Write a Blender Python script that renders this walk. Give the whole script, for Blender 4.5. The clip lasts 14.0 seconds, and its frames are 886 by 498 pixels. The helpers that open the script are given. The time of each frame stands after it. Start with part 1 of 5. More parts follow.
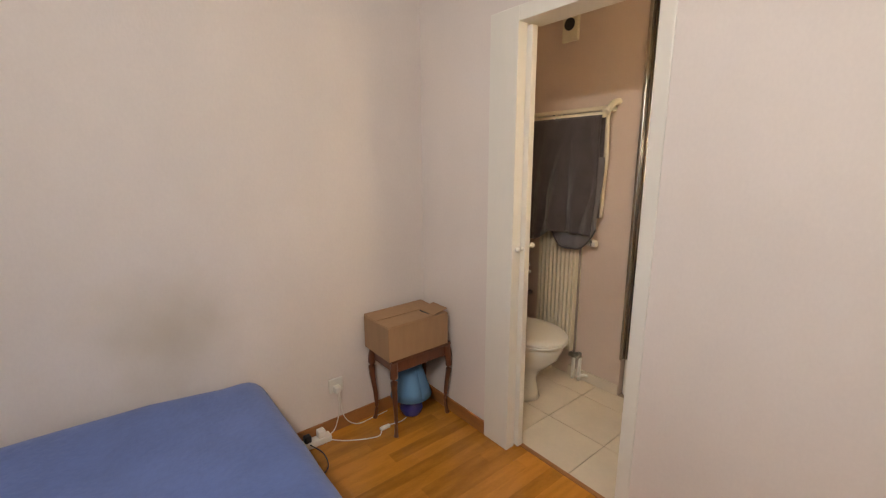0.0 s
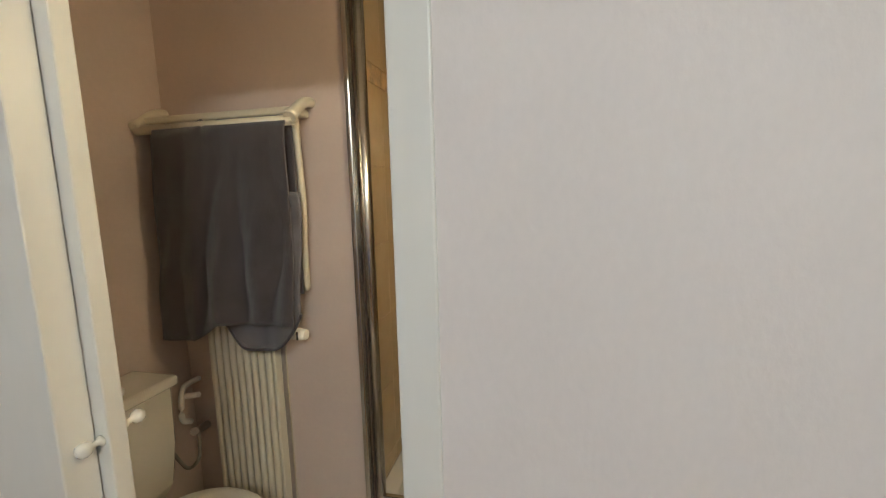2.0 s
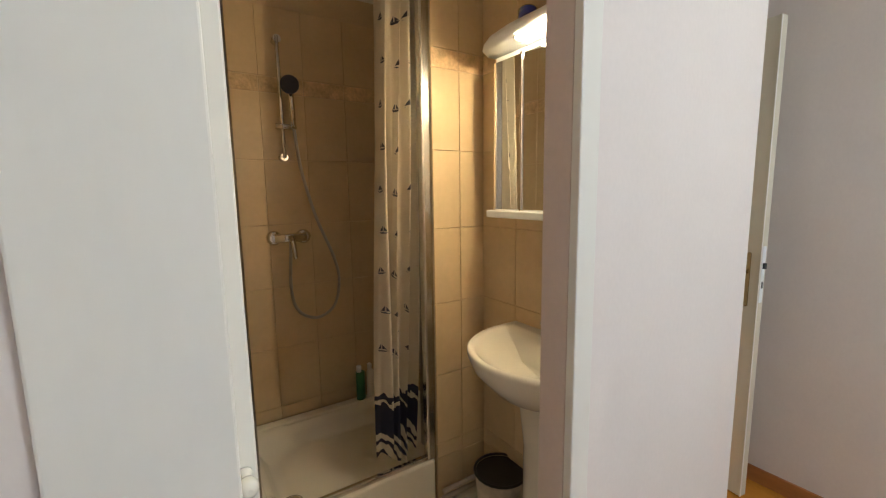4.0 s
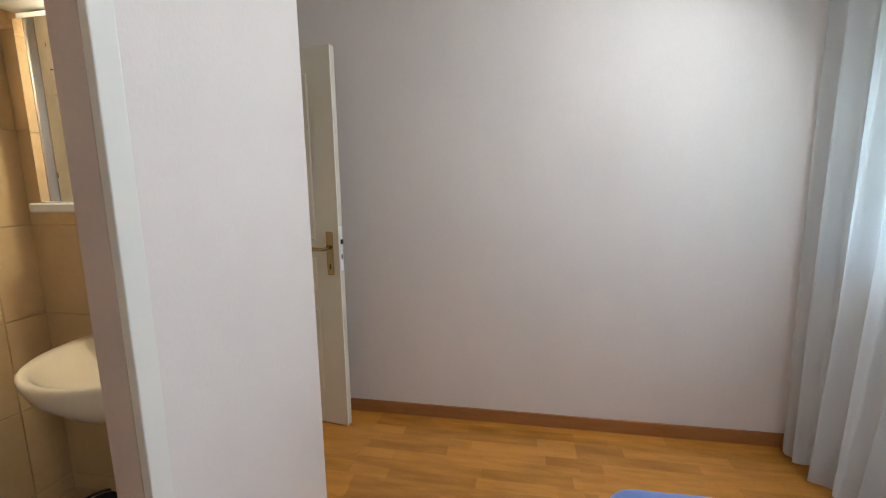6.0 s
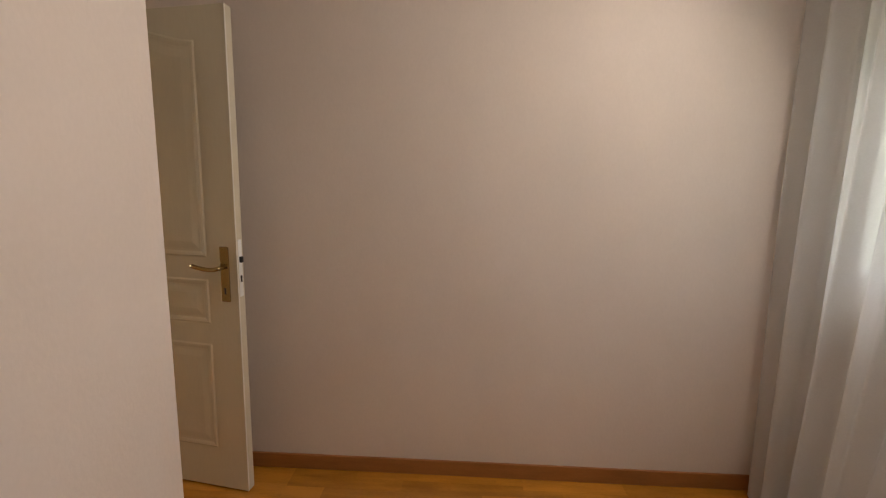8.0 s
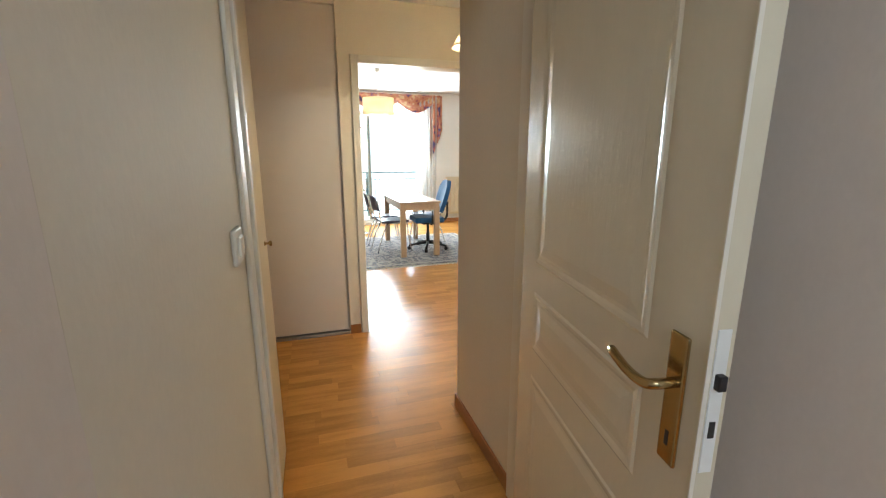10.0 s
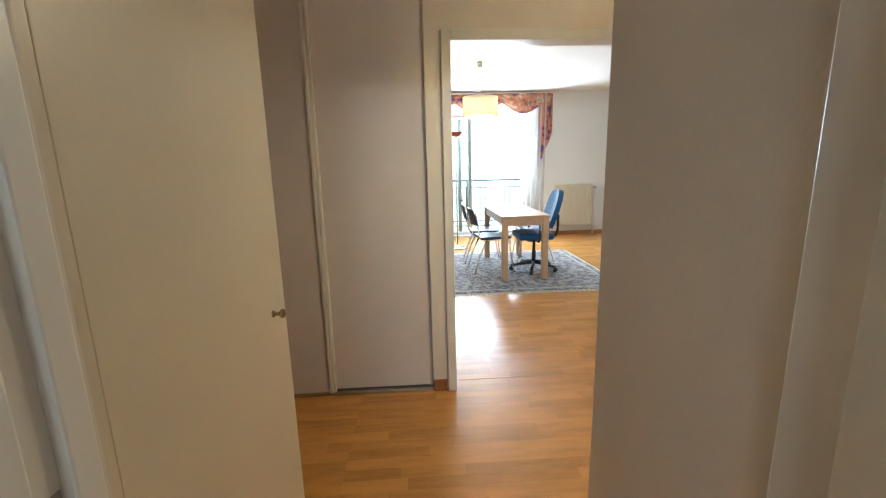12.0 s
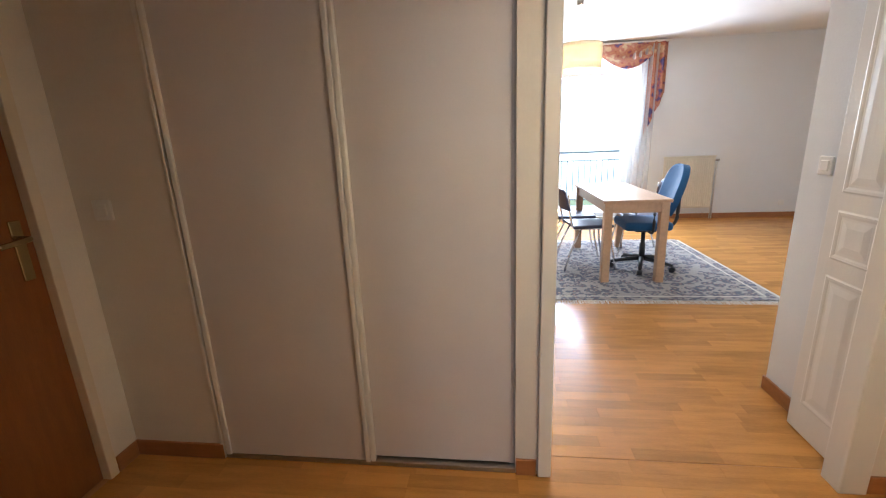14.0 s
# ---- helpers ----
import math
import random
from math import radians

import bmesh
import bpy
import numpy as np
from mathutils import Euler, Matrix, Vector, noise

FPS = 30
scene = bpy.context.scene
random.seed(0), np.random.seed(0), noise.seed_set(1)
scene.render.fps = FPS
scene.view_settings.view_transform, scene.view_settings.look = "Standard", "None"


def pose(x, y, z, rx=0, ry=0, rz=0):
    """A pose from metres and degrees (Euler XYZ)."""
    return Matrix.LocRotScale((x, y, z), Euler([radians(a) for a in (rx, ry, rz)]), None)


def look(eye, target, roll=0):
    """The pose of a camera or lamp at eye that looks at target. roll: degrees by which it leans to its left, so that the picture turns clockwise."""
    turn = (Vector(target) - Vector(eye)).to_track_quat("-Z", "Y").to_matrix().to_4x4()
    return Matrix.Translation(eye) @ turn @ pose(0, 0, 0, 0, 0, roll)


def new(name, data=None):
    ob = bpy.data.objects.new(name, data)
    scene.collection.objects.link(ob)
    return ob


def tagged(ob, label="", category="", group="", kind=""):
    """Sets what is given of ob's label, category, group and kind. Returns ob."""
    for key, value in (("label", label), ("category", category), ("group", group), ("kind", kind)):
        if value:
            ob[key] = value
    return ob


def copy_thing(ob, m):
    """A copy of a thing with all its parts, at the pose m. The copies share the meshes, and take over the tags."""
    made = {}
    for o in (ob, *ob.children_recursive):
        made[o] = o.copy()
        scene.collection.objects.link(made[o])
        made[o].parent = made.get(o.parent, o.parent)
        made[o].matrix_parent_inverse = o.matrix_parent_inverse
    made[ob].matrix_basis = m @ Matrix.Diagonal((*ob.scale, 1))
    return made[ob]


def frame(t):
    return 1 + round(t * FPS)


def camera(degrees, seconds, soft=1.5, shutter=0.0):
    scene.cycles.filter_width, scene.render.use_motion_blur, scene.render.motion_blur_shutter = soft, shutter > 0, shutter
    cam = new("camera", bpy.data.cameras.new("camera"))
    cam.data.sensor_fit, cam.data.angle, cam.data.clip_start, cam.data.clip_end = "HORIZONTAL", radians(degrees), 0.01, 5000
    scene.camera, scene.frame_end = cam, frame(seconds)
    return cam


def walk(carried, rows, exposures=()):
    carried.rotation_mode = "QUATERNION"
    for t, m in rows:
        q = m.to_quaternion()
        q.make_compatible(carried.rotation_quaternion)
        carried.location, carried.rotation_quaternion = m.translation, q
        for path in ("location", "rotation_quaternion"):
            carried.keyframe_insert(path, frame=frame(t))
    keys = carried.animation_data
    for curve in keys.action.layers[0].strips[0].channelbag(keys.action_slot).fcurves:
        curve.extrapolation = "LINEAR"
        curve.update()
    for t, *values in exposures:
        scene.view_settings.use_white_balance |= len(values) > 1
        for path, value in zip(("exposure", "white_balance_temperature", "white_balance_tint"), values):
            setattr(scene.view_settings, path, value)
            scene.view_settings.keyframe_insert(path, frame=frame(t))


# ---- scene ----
cam = camera(93.2, 14.0, soft=1.2)
PATH = [
    (0, (2.027, -1.42, 1.436), (0.5, -0.196, 1.022), -0.3),
    (0.5, (2.008, -1.045, 1.432), (0.738, 0.461, 1.085), 0.8),
    (1, (1.897, -0.766, 1.423), (0.881, 0.929, 1.118), 0.5),
    (1.5, (1.705, -0.577, 1.442), (0.866, 1.216, 1.156), -0.8),
    (2, (1.51, -0.461, 1.442), (1.044, 1.465, 1.167), -1.4),
    (2.5, (1.242, -0.435, 1.533), (1.4, 1.518, 1.131), -1.4),
    (2.7, (1.153, -0.427, 1.506), (1.505, 1.505, 1.126), -1.6),
    (4.8, (0.643, -0.584, 1.37), (2.054, 0.813, 1.13), -0.6),
    (5, (0.656, -0.605, 1.364), (2.165, 0.683, 1.112), -0.7),
    (5.5, (0.695, -0.657, 1.343), (2.465, 0.231, 1.06), -1.0),
    (6, (0.709, -0.713, 1.359), (2.653, -0.361, 1.047), -0.7),
    (6.5, (0.609, -0.729, 1.363), (2.575, -0.919, 1.045), -0.9),
    (7, (0.606, -0.744, 1.362), (2.528, -1.23, 1.095), 0.1),
    (7.5, (0.794, -0.762, 1.369), (2.748, -1.134, 1.171), 0.5),
    (8, (1.107, -0.7, 1.373), (3.084, -0.617, 1.079), 1.2),
    (8.5, (1.461, -0.613, 1.351), (3.299, 0.104, 1.023), -1.0),
    (9, (1.830, -0.535, 1.375), (3.199, 0.886, 1.083), 1.1),
    (9.2, (1.938, -0.482, 1.383), (3.122, 1.082, 1.035), 1.2),
    (11.3, (2.35, 0.288, 1.386), (2.486, 2.242, 0.979), -0.3),
    (11.5, (2.345, 0.362, 1.385), (2.483, 2.316, 0.98), -0.4),
    (12, (2.386, 0.604, 1.39), (2.495, 2.561, 0.994), -1.4),
    (12.5, (2.379, 0.864, 1.388), (2.493, 2.822, 0.997), -0.4),
    (13, (2.382, 1.082, 1.4), (2.479, 3.038, 0.993), -0.5),
    (13.3, (2.385, 1.224, 1.392), (2.405, 3.177, 0.963), -0.4),
    (13.5, (2.424, 1.315, 1.381), (2.327, 3.257, 0.913), -0.6),
    (13.7, (2.4, 1.386, 1.387), (2.192, 3.312, 0.89), -0.8),
    (14, (2.364, 1.526, 1.367), (2.121, 3.446, 0.861), -2.4),
]
walk(cam, [(t, look(e, g, r)) for t, e, g, r in PATH],
     exposures=[(0, 2.1, 7200, 13), (0.5, 1.85, 6350, 2), (1.0, 1.4, 7300, 3), (1.5, 1.65, 6900, 3), (2, 1.95, 6200, 2), (2.5, 2.15, 6100, 3), (5, 2.42, 5800, 3), (5.5, 2.48, 5600, 2), (6, 2.25, 5800, 4), (6.5, 1.75, 6700, 8), (7.5, 1.7, 7300, 14), (8, 1.6, 8300, 18), (8.5, 1.9, 6750, 7), (9, 2.15, 6350, 2), (11.5, 2.02, 5500, 2), (12.5, 1.98, 5550, 3), (13.5, 1.93, 5550, 9), (14, 1.98, 5550, 12)])

# ---- world and light ----
world = bpy.data.worlds.new("world")
scene.world = world
world.use_nodes = True
wn = world.node_tree.nodes
sky = wn.new("ShaderNodeTexSky")
sky.sky_type, sky.sun_disc = "NISHITA", False
sky.sun_elevation, sky.sun_rotation = radians(52), radians(100)
wn["Background"].inputs["Strength"].default_value = 0.09
world.node_tree.links.new(sky.outputs[0], wn["Background"].inputs["Color"])


def lamp(name, kind, m, power, color, **kw):
    d = bpy.data.lights.new(name, kind)
    d.energy, d.color = power, color
    for k, v in kw.items():
        if k == "size":
            if kind == "AREA":
                d.shape, d.size, d.size_y = "RECTANGLE", v[0], v[1]
            else:
                d.shadow_soft_size = v
    ob = new(name, d)
    ob.matrix_world = m
    return ob


sun = lamp("sun", "SUN", look((0, 0, 0), (-0.6, 0.1, -0.79)), 3.2, (1.0, 0.95, 0.87))
sun.data.angle = radians(0.5)
# Added lamp inside the room under the ceiling, standing in for window daylight.
lamp("bedroom_fill_light", "AREA", look((2.02, -1.985, 2.395), (1.35, -0.2, 0.9)), 5.6, (0.97, 0.985, 1.0), size=(0.62, 0.10))
# Unseen lamp outside above the window, added to stand for the sky.
lamp("bedroom_outer_fill_light", "AREA", look((2.15, -3.15, 3.15), (2.15, -1.55, 0.95)), 20, (0.94, 0.97, 1.0), size=(1.9, 1.0))
lamp("living_window_light", "AREA", look((3.42, 8.71, 1.76), (3.42, 5.0, 1.76)), 68, (0.92, 0.96, 1.0), size=(1.88, 1.12))
lamp("cabinet_spot_light", "POINT", pose(1.70, 0.41, 1.85), 2.6, (1.0, 0.75, 0.45), size=0.02)
lamp("living_pendant_light", "POINT", pose(3.22, 6.2, 2.08), 3, (1.0, 0.83, 0.6), size=0.04)
lamp("hall_pendant_light", "POINT", pose(3.14, 2.2, 2.03), 11.5, (1.0, 0.77, 0.49), size=0.04)

# ---- materials ----


def mat(name, color, rough=0.6, metal=0.0, var=0.08, scale=6.0, fine=90.0, bump=0.05, stretch=(1, 1, 1), coat=0.0, spec=0.5,
        trans=0.0, rand=0.0, island=False, sheen=0.0):
    m = bpy.data.materials.new(name)
    m.use_nodes = True
    n, l = m.node_tree.nodes, m.node_tree.links
    b = n["Principled BSDF"]
    b.inputs["Roughness"].default_value, b.inputs["Metallic"].default_value = rough, metal
    b.inputs["Coat Weight"].default_value, b.inputs["Specular IOR Level"].default_value = coat, spec
    b.inputs["Transmission Weight"].default_value = trans
    b.inputs["Sheen Weight"].default_value = sheen
    tc, mp = n.new("ShaderNodeNewGeometry"), n.new("ShaderNodeMapping")
    mp.inputs["Scale"].default_value = stretch
    l.new(tc.outputs["Position"], mp.inputs["Vector"])
    big, small = n.new("ShaderNodeTexNoise"), n.new("ShaderNodeTexNoise")
    big.inputs["Scale"].default_value, small.inputs["Scale"].default_value = scale, fine
    big.inputs["Detail"].default_value, small.inputs["Detail"].default_value = 3, 3
    l.new(mp.outputs[0], big.inputs["Vector"])
    l.new(mp.outputs[0], small.inputs["Vector"])
    mix = n.new("ShaderNodeMath")
    mix.operation = "MULTIPLY_ADD"
    mix.inputs[1].default_value = 0.45
    l.new(small.outputs[0], mix.inputs[0])
    l.new(big.outputs[0], mix.inputs[2])
    fac = mix.outputs[0]
    if rand:
        rnd = tc.outputs["Random Per Island"] if island else n.new("ShaderNodeObjectInfo").outputs["Random"]
        add = n.new("ShaderNodeMath")
        add.operation = "MULTIPLY_ADD"
        add.inputs[1].default_value = rand
        l.new(rnd, add.inputs[0])
        l.new(fac, add.inputs[2])
        sub = n.new("ShaderNodeMath")
        sub.operation = "SUBTRACT"
        sub.inputs[1].default_value = rand / 2
        l.new(add.outputs[0], sub.inputs[0])
        fac = sub.outputs[0]
    ramp = n.new("ShaderNodeValToRGB")
    ramp.color_ramp.elements[0].position, ramp.color_ramp.elements[1].position = 0.35, 1.0
    for e, s in zip(ramp.color_ramp.elements, (1 - var, 1 + var)):
        e.color = (*[min(1, c * s) for c in color], 1)
    l.new(fac, ramp.inputs[0])
    l.new(ramp.outputs[0], b.inputs["Base Color"])
    if bump:
        bp = n.new("ShaderNodeBump")
        bp.inputs["Strength"].default_value, bp.inputs["Distance"].default_value = bump, 0.004
        l.new(small.outputs[0], bp.inputs["Height"])
        l.new(bp.outputs[0], b.inputs["Normal"])
    return m


def cloth(name, color, see=0.35, glow=0.4, pattern=None):
    """Thin cloth: part see-through, part letting light through."""
    m = bpy.data.materials.new(name)
    m.use_nodes = True
    n, l = m.node_tree.nodes, m.node_tree.links
    out = n["Material Output"]
    n.remove(n["Principled BSDF"])
    dif, tra, clear = n.new("ShaderNodeBsdfDiffuse"), n.new("ShaderNodeBsdfTranslucent"), n.new("ShaderNodeBsdfTransparent")
    m1, m2 = n.new("ShaderNodeMixShader"), n.new("ShaderNodeMixShader")
    m1.inputs[0].default_value, m2.inputs[0].default_value = glow, see
    geo, nz = n.new("ShaderNodeNewGeometry"), n.new("ShaderNodeTexNoise")
    nz.inputs["Scale"].default_value = 160
    l.new(geo.outputs["Position"], nz.inputs["Vector"])
    ramp = n.new("ShaderNodeValToRGB")
    for e, s in zip(ramp.color_ramp.elements, (0.9, 1.0)):
        e.color = (*[c * s for c in color], 1)
    l.new(nz.outputs[0], ramp.inputs[0])
    col = ramp.outputs[0]
    if pattern:
        low, high, dark = pattern
        sep, ns = n.new("ShaderNodeSeparateXYZ"), n.new("ShaderNodeTexNoise")
        ns.inputs["Scale"].default_value = 14
        l.new(geo.outputs["Position"], sep.inputs[0])
        l.new(geo.outputs["Position"], ns.inputs["Vector"])
        w = n.new("ShaderNodeMath")
        w.operation = "MULTIPLY_ADD"
        w.inputs[1].default_value = 0.10
        l.new(ns.outputs[0], w.inputs[0])
        l.new(sep.outputs["Z"], w.inputs[2])
        band = n.new("ShaderNodeMapRange")
        band.inputs["From Min"].default_value, band.inputs["From Max"].default_value = low, high
        l.new(w.outputs[0], band.inputs["Value"])
        cr = n.new("ShaderNodeValToRGB")
        cr.color_ramp.interpolation = "CONSTANT"
        els = cr.color_ramp.elements
        els[0].position, els[0].color = 0.0, (0, 0, 0, 1)
        els[1].position, els[1].color = 0.95, (0, 0, 0, 1)
        for p, v in ((0.10, 1), (0.16, 0), (0.24, 1), (0.32, 0), (0.42, 1), (0.80, 0), (0.86, 1)):
            e = els.new(p)
            e.color = (v, v, v, 1)
        l.new(band.outputs[0], cr.inputs[0])
        mx = n.new("ShaderNodeMix")
        mx.data_type = "RGBA"
        mx.inputs[7].default_value = (*dark, 1)
        l.new(cr.outputs[0], mx.inputs[0])
        l.new(col, mx.inputs[6])
        col = mx.outputs[2]
    l.new(col, dif.inputs[0])
    l.new(col, tra.inputs[0])
    l.new(dif.outputs[0], m1.inputs[1])
    l.new(tra.outputs[0], m1.inputs[2])
    l.new(m1.outputs[0], m2.inputs[1])
    l.new(clear.outputs[0], m2.inputs[2])
    l.new(m2.outputs[0], out.inputs[0])
    return m


def pane_mat(name, tint=(0.95, 0.98, 0.97)):
    m = bpy.data.materials.new(name)
    m.use_nodes = True
    n, l = m.node_tree.nodes, m.node_tree.links
    n.remove(n["Principled BSDF"])
    clear, gl, mx = n.new("ShaderNodeBsdfTransparent"), n.new("ShaderNodeBsdfGlossy"), n.new("ShaderNodeMixShader")
    clear.inputs[0].default_value = (*tint, 1)
    gl.inputs["Roughness"].default_value = 0.02
    mx.inputs[0].default_value = 0.05
    l.new(clear.outputs[0], mx.inputs[1])
    l.new(gl.outputs[0], mx.inputs[2])
    l.new(mx.outputs[0], n["Material Output"].inputs[0])
    return m


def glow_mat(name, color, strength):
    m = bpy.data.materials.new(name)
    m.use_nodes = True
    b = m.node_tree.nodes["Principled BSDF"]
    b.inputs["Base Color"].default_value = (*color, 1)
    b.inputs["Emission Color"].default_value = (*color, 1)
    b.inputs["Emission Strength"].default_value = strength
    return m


def rug_mat():
    m = mat("rug_wool", (0.30, 0.31, 0.36), 0.95, var=0.2, fine=220, bump=0.5, sheen=0.3)
    n, l = m.node_tree.nodes, m.node_tree.links
    b = n["Principled BSDF"]
    tc = n.new("ShaderNodeTexCoord")
    vor = n.new("ShaderNodeTexVoronoi")
    vor.inputs["Scale"].default_value = 16
    l.new(tc.outputs["Object"], vor.inputs["Vector"])
    wav = n.new("ShaderNodeTexWave")
    wav.wave_type, wav.inputs["Scale"].default_value = "RINGS", 4.5
    wav.inputs["Distortion"].default_value = 9
    l.new(tc.outputs["Object"], wav.inputs["Vector"])
    ramp = n.new("ShaderNodeValToRGB")
    ramp.color_ramp.interpolation = "CONSTANT"
    e = ramp.color_ramp.elements
    e[0].color, e[1].color, e[1].position = (0.022, 0.028, 0.055, 1), (0.30, 0.27, 0.24, 1), 0.60
    for p, c in ((0.17, (0.36, 0.33, 0.29, 1)), (0.29, (0.16, 0.055, 0.045, 1)), (0.36, (0.03, 0.038, 0.075, 1))):
        k = e.new(p)
        k.color = c
    mul = n.new("ShaderNodeMath")
    mul.operation = "MULTIPLY_ADD"
    mul.inputs[1].default_value = 0.16
    l.new(wav.outputs["Fac"], mul.inputs[0])
    l.new(vor.outputs["Distance"], mul.inputs[2])
    l.new(mul.outputs[0], ramp.inputs[0])
    l.new(ramp.outputs[0], b.inputs["Base Color"])
    return m


def valance_mat():
    """Printed cotton: orange and red flowers, cream patches and navy leaves."""
    m = mat("valance_fabric", (0.5, 0.2, 0.1), 0.85, var=0.1, fine=200, bump=0.2)
    n, l = m.node_tree.nodes, m.node_tree.links
    geo, nz, fine = n.new("ShaderNodeNewGeometry"), n.new("ShaderNodeTexNoise"), n.new("ShaderNodeTexVoronoi")
    nz.inputs["Scale"].default_value, fine.inputs["Scale"].default_value = 6.5, 16
    l.new(geo.outputs["Position"], nz.inputs["Vector"])
    l.new(geo.outputs["Position"], fine.inputs["Vector"])
    ad = n.new("ShaderNodeMath")
    ad.operation, ad.inputs[1].default_value = "MULTIPLY_ADD", 0.22
    l.new(fine.outputs["Distance"], ad.inputs[0])
    l.new(nz.outputs[0], ad.inputs[2])
    ramp = n.new("ShaderNodeValToRGB")
    e = ramp.color_ramp.elements
    e[0].position, e[0].color = 0.40, (0.05, 0.055, 0.16, 1)
    e[1].position, e[1].color = 0.78, (0.62, 0.46, 0.28, 1)
    for p, c in ((0.49, (0.12, 0.07, 0.17, 1)), (0.54, (0.38, 0.11, 0.09, 1)), (0.63, (0.52, 0.26, 0.14, 1)), (0.70, (0.46, 0.18, 0.13, 1))):
        k = e.new(p)
        k.color = c
    l.new(ad.outputs[0], ramp.inputs[0])
    l.new(ramp.outputs[0], n["Principled BSDF"].inputs["Base Color"])
    return m


WALL = mat("wall_paper", (0.76, 0.685, 0.63), 0.75, var=0.055, scale=2.5, fine=110, bump=0.11, stretch=(1, 1, 0.6))
HALLW = mat("hall_wall_paper", (0.76, 0.70, 0.60), 0.7, var=0.055, scale=2.5, fine=110, bump=0.10, stretch=(1, 1, 0.6))
LRW = mat("living_wall_paint", (0.78, 0.78, 0.75), 0.75, var=0.03, scale=2, bump=0.06)
CEIL = mat("ceiling_paint", (0.82, 0.81, 0.78), 0.85, var=0.03, scale=3, bump=0.08)
BATHW = mat("bath_wall_paint", (0.66, 0.54, 0.47), 0.6, var=0.06, scale=4, fine=70, bump=0.08)
WHITE = mat("white_paint", (0.80, 0.765, 0.685), 0.32, var=0.03, scale=4, fine=60, bump=0.05, stretch=(1, 1, 0.2))
DOORP = mat("cream_door_paint", (0.71, 0.66, 0.53), 0.22, var=0.03, scale=4, fine=30, bump=0.16, stretch=(2.2, 2.2, 0.6), coat=0.2)
CREAM = mat("cream_lacquer", (0.70, 0.61, 0.46), 0.35, var=0.04, scale=3, bump=0.04)
CLOSET = mat("closet_panel", (0.70, 0.64, 0.60), 0.45, var=0.04, scale=3, fine=120, bump=0.06)
PVC = mat("white_pvc", (0.82, 0.84, 0.84), 0.3, var=0.02, bump=0.0)
OAK = mat("oak_strip", (0.47, 0.195, 0.027), 0.23, var=0.28, scale=5, fine=60, bump=0.05, stretch=(5, 0.8, 1), coat=0.25, rand=0.5)
OAKX = mat("oak_strip_cross", (0.50, 0.235, 0.055), 0.27, var=0.22, scale=5, fine=60, bump=0.03, stretch=(0.8, 5, 1), coat=0.03, spec=0.3, rand=0.5)
OAKI = mat("oak_strip_joined", (0.50, 0.235, 0.055), 0.27, var=0.22, scale=5, fine=60, bump=0.03, stretch=(0.8, 5, 1), coat=0.03, spec=0.3, rand=0.5, island=True)
SUB = mat("floor_joint", (0.42, 0.19, 0.05), 0.7, var=0.2)
SKIRT = mat("skirting_wood", (0.35, 0.145, 0.045), 0.38, var=0.2, scale=5, fine=60, bump=0.05, stretch=(1, 1, 6))
WOODD = mat("dark_walnut", (0.13, 0.045, 0.02), 0.32, var=0.3, scale=9, fine=80, stretch=(4, 4, 1), coat=0.2)
BROWN = mat("entrance_door_wood", (0.25, 0.088, 0.018), 0.4, var=0.2, scale=6, fine=70, stretch=(5, 5, 0.6))
PINE = mat("pine_table", (0.52, 0.34, 0.20), 0.4, var=0.12, scale=7, fine=60, stretch=(5, 0.8, 5))
CARD = mat("cardboard", (0.36, 0.215, 0.115), 0.85, var=0.08, scale=6, fine=150, bump=0.1, stretch=(6, 6, 1))
SHEET = mat("blue_sheet", (0.11, 0.17, 0.41), 0.9, var=0.14, scale=7, fine=48, bump=0.55, sheen=0.25)
TOWEL = mat("grey_towel", (0.066, 0.056, 0.060), 1.0, var=0.25, scale=12, fine=420, bump=0.8, sheen=0.4)
TOWEL2 = mat("light_grey_cloth", (0.15, 0.14, 0.15), 1.0, var=0.2, scale=12, fine=420, bump=0.7, sheen=0.3)
TILE = mat("floor_tile", (0.72, 0.64, 0.53), 0.22, var=0.07, scale=6, fine=45, bump=0.02, rand=0.2)
WTILE = mat("wall_tile", (0.62, 0.475, 0.285), 0.2, var=0.08, scale=7, fine=40, bump=0.03, rand=0.12)
FRIEZE = mat("frieze_tile", (0.56, 0.40, 0.22), 0.28, var=0.4, scale=22, fine=90, bump=0.7, rand=0.2)
WGROUT = mat("wall_grout", (0.56, 0.43, 0.265), 0.85, var=0.1, fine=150, bump=0.1)
GROUT = mat("grout", (0.34, 0.27, 0.20), 0.9, var=0.12, fine=150, bump=0.2)
CERAM = mat("white_ceramic", (0.82, 0.78, 0.68), 0.08, var=0.02, bump=0.0, coat=0.4)
ENAMEL = mat("cream_enamel", (0.74, 0.68, 0.53), 0.3, var=0.03, bump=0.02)
CHROME = mat("chrome", (0.75, 0.74, 0.72), 0.1, 1.0, var=0.05, bump=0.0)
STEEL = mat("brushed_steel", (0.42, 0.40, 0.36), 0.35, 1.0, var=0.1, fine=200, bump=0.05)
SATIN = mat("satin_chrome", (0.60, 0.58, 0.54), 0.27, 1.0, var=0.06, bump=0.0)
BRASS = mat("satin_brass", (0.46, 0.36, 0.19), 0.2, 1.0, var=0.08, bump=0.02)
BLACK = mat("black_plastic", (0.018, 0.018, 0.02), 0.4, var=0.2, bump=0.03)
PLAST = mat("white_plastic", (0.80, 0.77, 0.70), 0.35, var=0.03, bump=0.0)
MIRROR = mat("mirror_glass", (0.86, 0.87, 0.86), 0.015, 1.0, var=0.0, bump=0.0)
